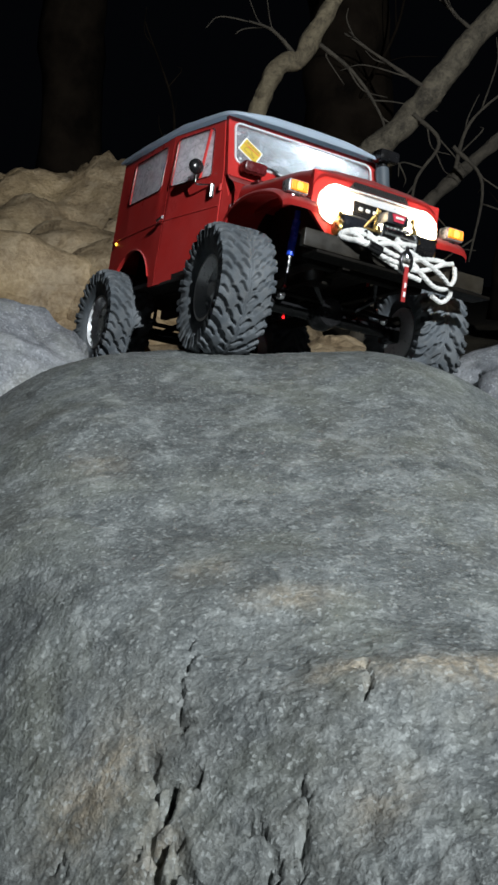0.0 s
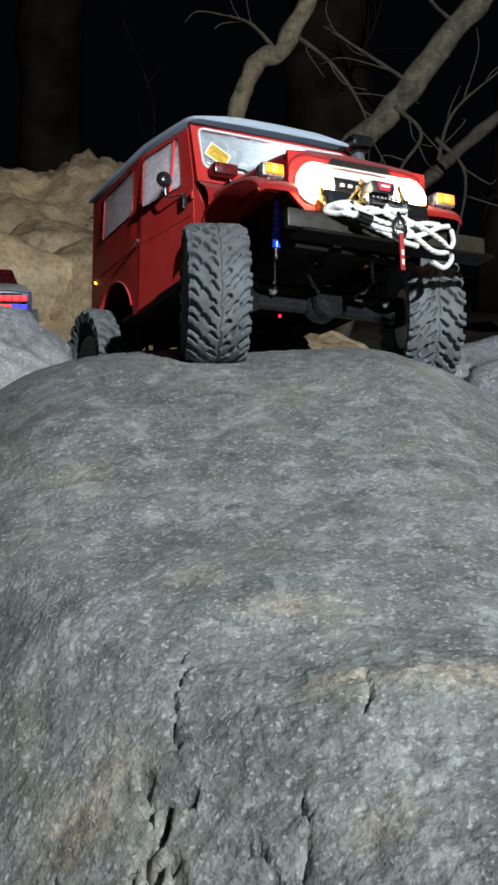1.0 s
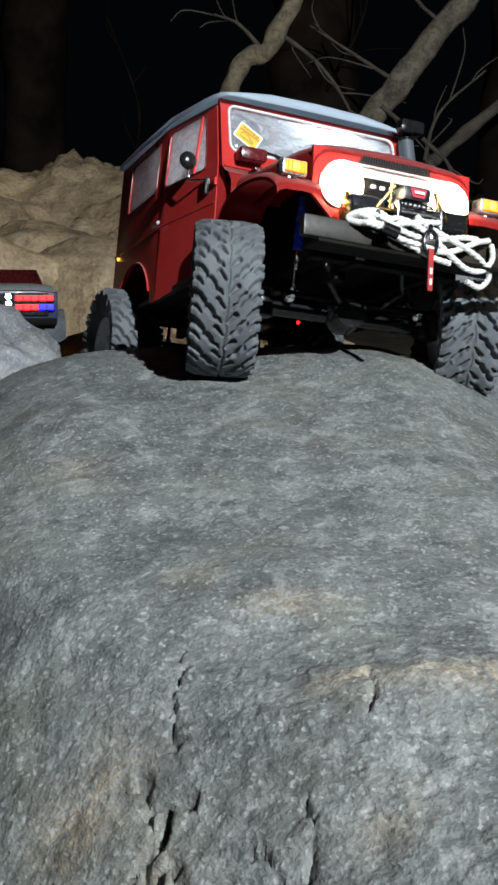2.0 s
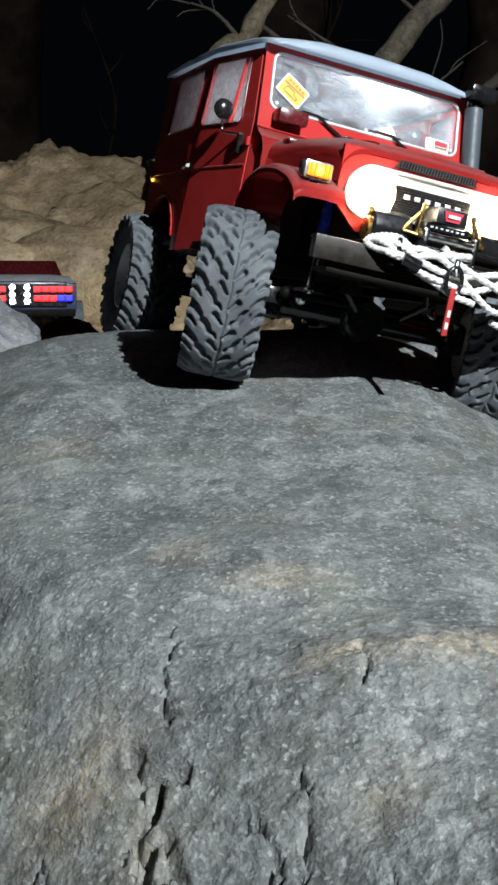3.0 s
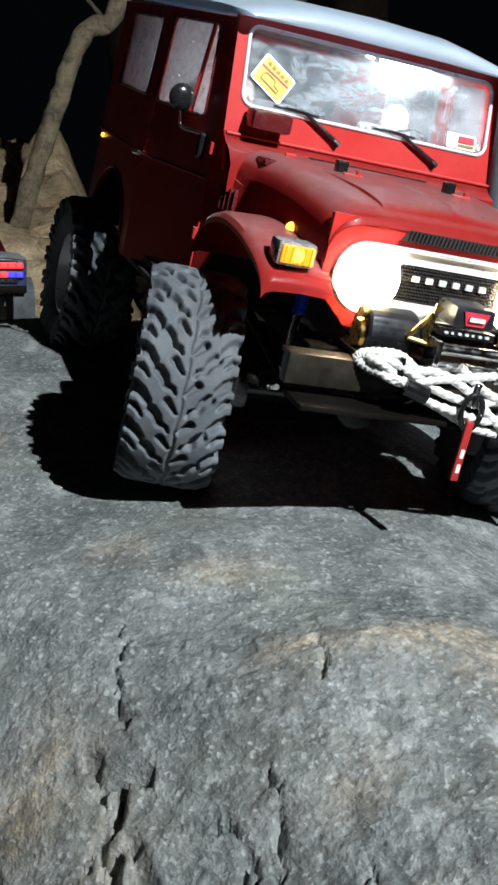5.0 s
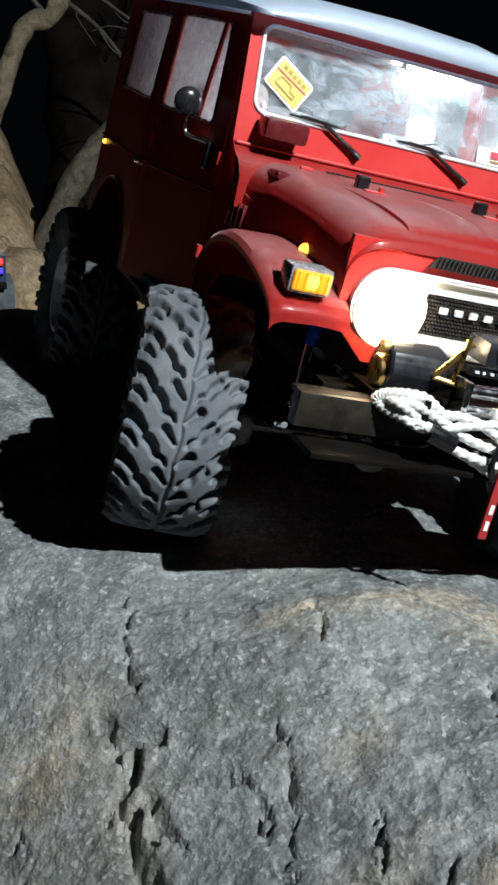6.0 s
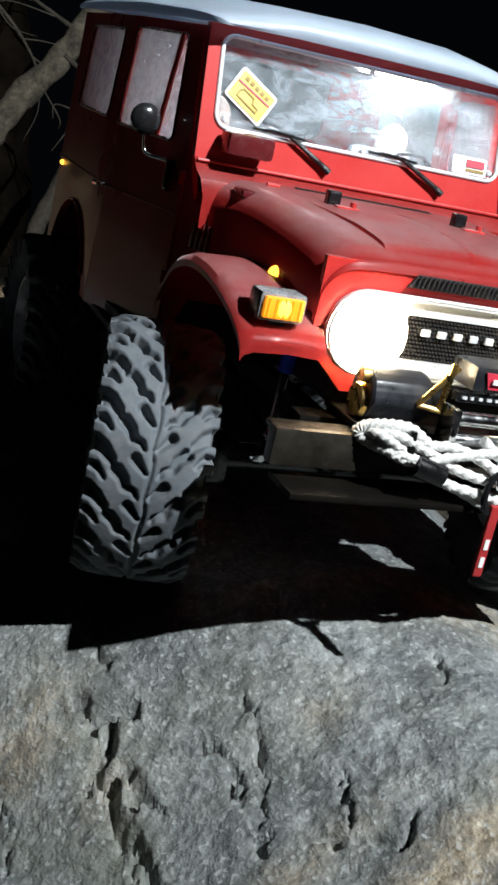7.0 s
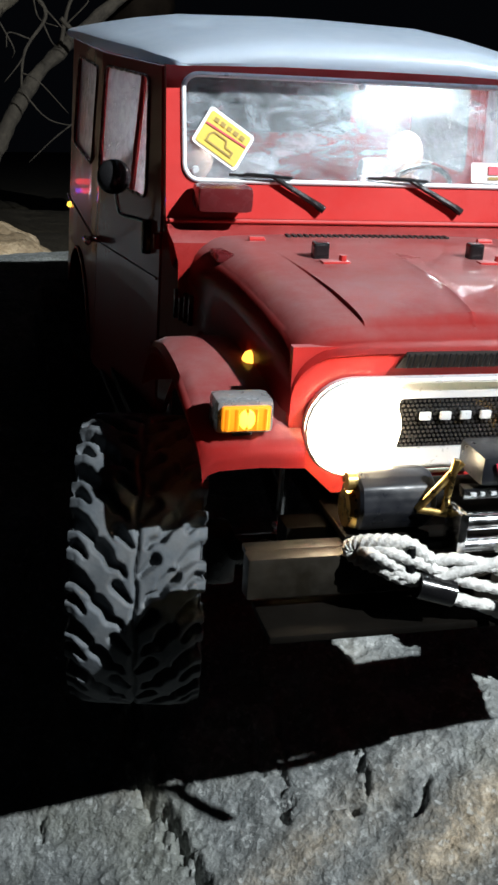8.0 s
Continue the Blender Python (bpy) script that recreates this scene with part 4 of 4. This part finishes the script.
def build_front_gear(truck):
    # right end drawn longer than the real bumper to lengthen its ground shadow
    bm = boxed(-80, 95, -80, -73, 3.0, 17, 1.4)
    bumper = part("bumper", bm, WORN_STEEL, truck, "worn black steel channel bumper", smooth=30)
    part("bumper_top", boxed(-79, 94, -73.2, -67, 14.4, 16.6, 0.8), WORN_STEEL, bumper, smooth=30)
    part("winch_plate", boxed(-48, 56, -74, -46, 17.2, 20, 0.8), STEEL_BLACK, bumper, "black steel plate under the winch", smooth=30)
    # real lip, widened so that its shadow fills the ground below
    part("bumper_lip", boxed(-76, 92, -94, -72, -4.0, -1.4, 0.8), STEEL_BLACK, bumper, smooth=30)
    for s in (-1, 1):
        part("bumper_bracket", boxed(s * 28, s * 36, -73, -40, 2, 14, 1), STEEL_BLACK, bumper)
    # added block, no known part: keeps lamp light off the ground behind the bumper
    part("ground_shade_block", boxed(-62, 50, -58, -47, -4, 16, 1.5), STEEL_BLACK, truck, smooth=30)
    # winch: motor, drum, gearbox, tie bars, control box
    winch = new("winch")
    winch.parent = truck
    rows = []
    for x, r in ((-45, 0.5), (-45, 8.6), (-44, 9.4), (-42, 9.6), (-23, 9.6), (-21, 9.2), (-20, 8.4), (-20, 0.5)):
        rows.append([(x, -68 + (r + (0.45 if k % 6 < 2 and r > 9.3 else 0)) * math.cos(2 * math.pi * k / 48), 30 + (r + (0.45 if k % 6 < 2 and r > 9.3 else 0)) * math.sin(2 * math.pi * k / 48)) for k in range(48)])
    bm = loft(rows, closed=True, cap=True)
    part("winch_motor", bm, GUNMETAL, winch, "ribbed grey winch motor", smooth=30)
    bm = rod(bmesh.new(), (20, -68, 30), (44, -68, 30), 9.5, 9.5, 24)
    part("winch_gearbox", bm, BLACK, winch, smooth=30)
    part("winch_drum", rod(bmesh.new(), (-20, -68, 30), (20, -68, 30), 6, 6, 20), STEEL_BLACK, winch, smooth=30)
    for s in (-1, 1):
        bm = bmesh.new()
        rod(bm, (s * 45, -68, 27), (s * 47, -68, 27), 7, 6, 16)
        rod(bm, (s * 45, -70, 37), (s * 48, -70, 37), 3, 3, 12)
        # chrome caps; their gold is headlight glow given as colour
        part("gold_lit_end", bm, GLOW_GOLD, winch, "chrome winch end cap with headlight glow as gold colour", smooth=30)
        bm = bmesh.new()
        rod(bm, (s * 27, -78, 30), (s * 15, -80, 46), 1.2)
        rod(bm, (s * 19, -80, 30), (s * 17, -80, 47), 1.2)
        rod(bm, (s * 27, -78, 30), (s * 18, -80, 29), 1.2)
        part("winch_brace", bm, GLOW_GOLD, winch, "gold-coloured brace", smooth=30)
    part("control_box", boxed(-9, 12, -82, -64, 38, 48, 2.5), GUNMETAL, winch, "dark control box with a red badge", smooth=30)
    part("badge", sheet([(-3, 40), (6, 40), (8, 46), (-5, 46)], [], lambda x, z: (x, -83.0, z), 0.8), RED_INK, winch, "red badge with a pale bar")
    part("badge_mark", boxed(-2.4, 5.4, -84.2, -83.6, 42.2, 44.0), PAPER, winch)
    bm = boxed(-13, 15, -80, -76, 33.5, 37)
    part("switch_panel", bm, BLACK, winch)
    for i in range(7):
        wide = (1.9, 1.2, 1.6)[i % 3]
        part("switch_mark", boxed(-11 + 3.5 * i, -11 + 3.5 * i + wide, -80.8, -79.8, 34.8, 35.8), SILVER, winch)
    # roller fairlead
    fair = new("fairlead")
    fair.parent = truck
    bm = bmesh.new()
    for s in (-1, 1):
        box(bm, s * 15, s * 18, -90, -79, 17, 33, 0.8)
    box(bm, -17, 17, -82, -79, 17, 19)
    part("fairlead_frame", bm, CHROME, fair, "bright roller frame", smooth=30)
    bm = bmesh.new()
    for z in (21, 29):
        rod(bm, (-15, -86, z), (15, -86, z), 2.8, 2.8, 16)
    part("roller", bm, CHROME, fair, smooth=30)
    # rope looped over the bumper
    for pts in (
        [(-47, -74, 17), (-44, -86, 20), (-36, -90, 17), (-26, -91, 10), (-10, -93, 4), (6, -95, -2), (20, -95, -4)],
        [(-46, -80, 19), (-38, -89, 21), (-28, -92, 18), (-14, -93, 12), (2, -95, 9), (14, -96, 11), (30, -94, 15), (44, -90, 17)],
        [(-40, -84, 21), (-32, -92, 14), (-18, -94, 7), (-2, -96, 4), (12, -97, 2), (26, -95, 6), (42, -92, 14), (56, -86, 19)],
        [(-30, -90, 18), (-18, -93, 20), (-4, -95, 16), (8, -97, 8), (20, -97, 0), (34, -95, -6), (48, -92, -4), (58, -88, 6), (60, -84, 17)],
        [(-6, -93, 24), (4, -95, 17), (16, -97, 12), (30, -96, 8), (46, -93, 2), (56, -88, -6), (50, -86, -14), (38, -88, -12)],
        [(-45, -76, 18), (-40, -88, 15), (-30, -92, 13), (-16, -94, 17), (-2, -95, 20), (12, -94, 22)],
    ):
        rope_piece(truck, pts, label="white braided rope looped over the bumper")
    rope_piece(truck, [(-26, -92, 19), (-33, -88, 23.5), (-41, -84, 23), (-47, -80, 20.5), (-48, -80, 17.5), (-43, -84.5, 15.5), (-36, -90, 15), (-27, -94, 13)], 2.2, "thick looped end of the white rope")
    bm = rod(bmesh.new(), (-31, -93.5, 12.5), (-20, -95, 9.5), 4.2, 4.2, 14)
    part("rope_sleeve", bm, BLACK, truck, "black sleeve round the rope", smooth=30)
    bm = rod(bmesh.new(), (-33, -91, 14), (-33, -91, 24), 2.2, 1.2, 10)
    part("bumper_hook", bm, BLACK, truck, smooth=30)
    # hook with a red pull strap
    hook = new("tow_hook")
    hook.parent = truck
    bm = bmesh.new()
    ring = [Vector((2 + 5 * math.cos(radians(a)), -99, 6 + 8 * math.sin(radians(a)))) for a in range(0, 361, 20)]
    tube(bm, ring, (1.4, 1.4), 8)
    part("shackle", bm, BLACK, hook, "black hook", smooth=0)
    bm = tube(bmesh.new(), spline([(3, -96, 18), (2, -98, 12), (3, -99, 8)], 5), (2.4, 1.8), 8)
    part("hook_eye", bm, CHROME, hook, smooth=0)
    bm = boxed(0.2, 4.0, -101, -99, -26, 2, 0.6)
    part("pull_strap", bm, STRAP, hook, "red webbing pull strap")
    for z in (-13, -20):
        part("strap_print", boxed(1.2, 3.0, -101.4, -101.05, z - 2.0, z + 2.0), PAPER, hook)


def build_chassis(truck):
    for s in (-1, 1):
        part("frame_rail", boxed(s * 27, s * 34, -66, 285, -6, 4, 1), STEEL_BLACK, truck)
        for y in (8, 268):
            bm = bmesh.new()
            f = -10 if y < 100 else 0
            rod(bm, (s * 45, y + 4 + f, 16), (s * 44, y + 2 + f, 46), 3.5, 3.5, 14)
            rod(bm, (s * 44, y + 2 + f, 44), (s * 44, y + 2 + f, 54), 2.4, 2.4, 10)
            shock = part("shock_absorber", bm, BLUE, truck, "blue and silver shock absorber", smooth=30)
            bm = rod(bmesh.new(), (s * 45, y + 4 + f, 18), (s * 46, y + 3 + f, -12), 1.9, 1.9, 10)
            ball(bm, (s * 46, y + 3 + f, -13), 3.2)
            part("shock_shaft", bm, CHROME, shock, smooth=30)
        bm = bmesh.new()
        rod(bm, (s * 38, 12, -24), (s * 30, 120, -8), 3, 3, 10)
        rod(bm, (s * 38, 262, -24), (s * 30, 160, -8), 3, 3, 10)
        part("suspension_link", bm, STEEL_BLACK, truck, smooth=30)
    for y in (8, 268):
        axle = new("axle")
        axle.parent = truck
        bm = bmesh.new()
        rod(bm, (-70, y, -26), (70, y, -26), 6.5, 6.5, 16)
        for s in (-1, 1):
            box(bm, s * 62, s * 74, y - 9, y + 9, -36, -15, 3)
        part("axle_tube", bm, BLACK, axle, smooth=30)
        bm = ball(bmesh.new(), (-5, y - 3, -25), 15, (1, 0.95, 1))
        rod(bm, (-5, y - 18, -25), (-5, y - 14, -25), 12, 13, 20)
        part("differential", bm, BLACK, axle, "glossy black differential cover", smooth=30)
        bm = bmesh.new()
        rod(bm, (-66, y - 14, -18), (66, y - 14, -18), 2.2, 2.2, 10)
        for s in (-1, 1):
            ball(bm, (s * 64, y - 14, -18), 4)
        part("steering_rod", bm, STEEL_BLACK, axle, smooth=30)
    for s in (-1, 1):
        bm = ball(bmesh.new(), (s * 52, -4, -20), 4.2)
        rod(bm, (s * 52, -4, -20), (s * 52, -9, -20), 2.0, 1.6, 10)
        part("ball_joint", bm, CHROME, truck, "bright steering ball joint", smooth=40)
        bm = bmesh.new()
        rod(bm, (s * 20, -34, 10), (s * 30, -20, -8), 3.2, 2.6, 10)
        rod(bm, (s * 30, -20, -8), (s * 16, -12, -20), 2.6, 2.2, 10)
        part("track_arm", bm, BLACK, truck, smooth=40)
        part("arm_bolt", rod(bmesh.new(), (s * 30, -24, -8), (s * 30, -20, -8), 1.7, 1.7, 8), CHROME, truck, smooth=40)
    part("gearbox", boxed(-20, 20, 90, 180, -14, 6, 5), BLACK, truck, smooth=30)
    bm = boxed(-36, -26, -40, -24, -12, 14, 2)
    part("servo_mount", bm, STEEL_BLACK, truck, smooth=30)
    part("receiver_led", ball(bmesh.new(), (-28, 30, -30), 1.4), LED_RED, truck, "tiny red light")


def doll(x, y, z, tilt):
    """Seat figure: one plain moulded shape."""
    bm = bmesh.new()
    ball(bm, (x, y, z + 30), 8.5, (0.9, 1, 1.15))
    rod(bm, (x, y, z + 17), (x, y, z + 25), 4, 4, 14)
    ball(bm, (x, y + 2, z + 6), 15, (1.0, 0.6, 1.05))
    rod(bm, (x - 13, y - 1, z + 12), (x - 14 + tilt, y - 14, z + 2), 4.5, 3.5, 12)
    rod(bm, (x + 13, y - 1, z + 12), (x + 14 + tilt, y - 16, z + 6), 4.5, 3.5, 12)
    return bm


def build_decals(truck):
    """Warning plate and stickers on the windscreen, with print as plain bars."""
    def on_pane(cx, cz, angle, off):
        c, s = math.cos(radians(angle)), math.sin(radians(angle))
        return lambda u, v: (cx + u * c - v * s, 73.0 + 0.27 * (cz + u * s + v * c - 105) - off, cz + u * s + v * c)
    at = on_pane(-57.5, 120.5, -33, 0.6)
    plate = part("warning_plate", sheet(round_rect(-10.5, 10.5, -7.8, 7.8, 1.5, 3), [], at, 0.4), PAPER, truck, "yellow warning plate with a white edge on the windscreen")
    part("plate_face", sheet(round_rect(-9.3, 9.3, -6.6, 6.6, 0.8, 3), [], on_pane(-57.5, 120.5, -33, 1.0), 0.3), YELLOW, plate)
    mark = on_pane(-57.5, 120.5, -33, 1.4)
    for i in range(5):
        x = -7 + 3.0 * i
        part("print_bar", sheet([(x, 3.6), (x + 2.0, 3.6), (x + 2.0, 5.2), (x, 5.2)], [], mark, 0.2), INK, plate)
    part("print_stroke", sheet([(-9, 1.0), (9, 2.0), (9, 2.7), (-9, 1.7)], [], mark, 0.2), RED_INK, plate)
    part("print_shape", sheet([(-6, -4.6), (6, -4.6), (6, -2.2), (2.5, -2.0), (1.5, 0.4), (-4.5, 0.4), (-6, -1.5)], [[(-5.3, -3.9), (5.3, -3.9), (5.3, -2.7), (2.1, -2.6), (1.1, -0.2), (-4.2, -0.2), (-5.3, -1.7)]], mark, 0.2), INK, plate)
    at = on_pane(58, 110.5, 0, 1.6)
    sticker = part("windscreen_sticker", sheet(round_rect(-9.5, 9.5, -4, 4, 1, 3), [], at, 0.4), PAPER, truck, "small white sticker with red print")
    at2 = on_pane(58, 110.5, 0, 2.2)
    part("print_block", sheet([(-2, -0.6), (8, -0.6), (8, 2.8), (-2, 2.8)], [], at2, 0.2), RED_INK, sticker)
    part("print_line", sheet([(-2, -2.6), (8, -2.6), (8, -1.4), (-2, -1.4)], [], at2, 0.2), INK, sticker)


def build_truck():
    truck = new("model_truck")
    tagged(truck, "red radio-controlled off-road truck with white roof and lit headlights", "model truck")
    build_cab(truck)
    build_nose(truck)
    build_front_gear(truck)
    build_chassis(truck)
    build_decals(truck)
    for x in (-38, 38):
        bm = boxed(x - 18, x + 18, 128, 136, 40, 108, 4)
        box(bm, x - 18, x + 18, 96, 132, 36, 48, 4)
        part("seat", bm, SEAT, truck, "grey vinyl seat", smooth=30)
    part("driver_figure", doll(36, 116, 82, 0), SKIN, truck, "pale moulded seat figure", smooth=0)
    part("passenger_figure", doll(-60, 116, 78, 3), SKIN, truck, "pale moulded seat figure", smooth=0)
    bm = tube(bmesh.new(), [Vector((36 + 14 * math.cos(radians(a)), 96 - 4 * math.sin(radians(a)), 100 + 10 * math.sin(radians(a)))) for a in range(0, 361, 20)], (1.2, 1.2), 8)
    part("steering_wheel", bm, BLACK, truck, smooth=0)
    wheels = {}
    for key, name in (("fl", "wheel"), ("fr", "wheel"), ("rl", "wheel"), ("rr", "wheel")):
        wheels[key] = build_wheel(name, truck)
    return truck, wheels


# ---- the second crawler, following behind ----
def build_follower():
    car = new("model_truck")
    tagged(car, "dark blue radio-controlled truck with silver bonnet and flashing grille lights", "model truck")
    paint = plain("dark_blue_paint", (0.03, 0.04, 0.10), 0.35, coat=0.4, vary=0.3)
    bm = boxed(-95, 95, -60, 220, 0, 62, 8)
    part("body", bm, paint, car, smooth=35)
    secs = []
    for y, z in ((60, 72), (0, 71), (-50, 67), (-64, 60)):
        secs.append([(-92, y, 58), (-88, y, z - 3), (-60, y, z), (60, y, z), (88, y, z - 3), (92, y, 58)])
    bm = loft(secs)
    bmesh.ops.solidify(bm, geom=bm.faces[:], thickness=2)
    part("bonnet", bm, SILVER, car, "dull silver bonnet", smooth=30)
    bm = loft([[(-80, 62, 68), (80, 62, 68)], [(-70, 84, 96), (70, 84, 96)], [(-70, 180, 98), (70, 180, 98)], [(-80, 215, 62), (80, 215, 62)]])
    bmesh.ops.solidify(bm, geom=bm.faces[:], thickness=2)
    part("cab", bm, DARK_RED, car, "dark red cab", smooth=30)
    part("grille", boxed(-78, 78, -68, -60, 18, 56, 2), BLACK, car)
    for s in (-1, 1):
        for z in (47, 32):
            bar = part("grille_light", boxed(s * 20, s * 88, -70, -67, z - 6, z + 6, 2), GUNMETAL, car, "coloured light bar in the grille")
            for i in range(5):
                part("led", boxed(s * (23 + 12.8 * i), s * (35 + 12.8 * i), -72, -69.5, z - 4.5, z + 4.5, 1.5), LED_BLUE if z < 40 and i > 2 else LED_RED, bar, "small lit blue diode" if z < 40 and i > 2 else "small lit red diode")
        for z in (50, 38, 27):
            part("lamp", ball(bmesh.new(), (s * 12, -70, z), 5, (1, 0.5, 1)), LED_WHITE, car, "small white lamp", smooth=0)
    part("bumper", boxed(-90, 90, -82, -62, 2, 14, 2), STEEL_BLACK, car, smooth=30)
    for x, y in ((-88, -20), (88, -20), (-88, 190), (88, 190)):
        bm = rod(bmesh.new(), (x - 18, y, -18), (x + 18, y, -18), 46, 46, 28)
        part("wheel", bm, RUBBER, car, smooth=30)
    return car


TRUCK, WHEELS = build_truck()
FOLLOWER = build_follower()

# wheel seats: across, along, height; steering angle of the front pair
SEATS = {"fl": (-97, 8, -26), "fr": (95, 8, -26), "rl": (-92, 268, -26), "rr": (92, 268, -26)}
STEER = [(0.0, 6), (0.5, 14), (1.0, 20), (2.5, 18), (3.5, 15), (4.5, 15), (6.0, 14), (7.0, 14), (8.0, 12)]
TRAVEL = {"fl": [(0.0, 0), (8.0, 0)], "fr": [(0.0, 0), (8.0, 0)], "rl": [(0.0, 0), (3.0, 0), (3.5, -6), (4.5, -12), (7.0, -14), (8.0, -12)], "rr": [(0.0, 0), (8.0, 0)]}


def between(rows, t):
    return float(np.interp(t, [r[0] for r in rows], [r[1] for r in rows]))


def motions():
    walk(TRUCK, [(t, pose(*p)) for t, *p in DRIVE])
    times = [i * 0.25 for i in range(33)]
    way = [0.0]
    place = [np.array([np.interp(t, [r[0] for r in DRIVE], [r[k] for r in DRIVE]) for k in (1, 2, 3)]) for t in times]
    for a, b in zip(place, place[1:]):
        way.append(way[-1] + float(np.linalg.norm(b - a)))
    for key, wheel in WHEELS.items():
        x, y, z = SEATS[key]
        flip = 180 if x > 0 else 0
        rows = []
        for t, d in zip(times, way):
            steer = between(STEER, t) if key[0] == "f" else 0
            spin = math.degrees(d / 0.053)
            m = pose(x * MM, y * MM, (z + between(TRAVEL[key], t)) * MM, 0, 0, -steer + flip) @ pose(0, 0, 0, -spin if flip else spin)
            rows.append((t, m))
        walk(wheel, rows)
    walk(FOLLOWER, [
        (0.0, pose(-0.535, 1.980, -0.067, 0, 2, 14)), (0.5, pose(-0.472, 1.975, -0.067, 0, 2, 14)), (1.0, pose(-0.447, 1.970, -0.067, 0, 2, 14)), (2.5, pose(-0.342, 1.990, -0.072, 0, 1, 12)),
        (3.5, pose(-0.279, 2.000, -0.077, 0, 1, 10)), (4.5, pose(-0.207, 2.030, -0.062, 0, 1, 10)), (6.0, pose(-0.122, 2.020, -0.067, 0, 1, 10)), (8.0, pose(-0.037, 2.030, -0.067, 0, 1, 10))])


motions()
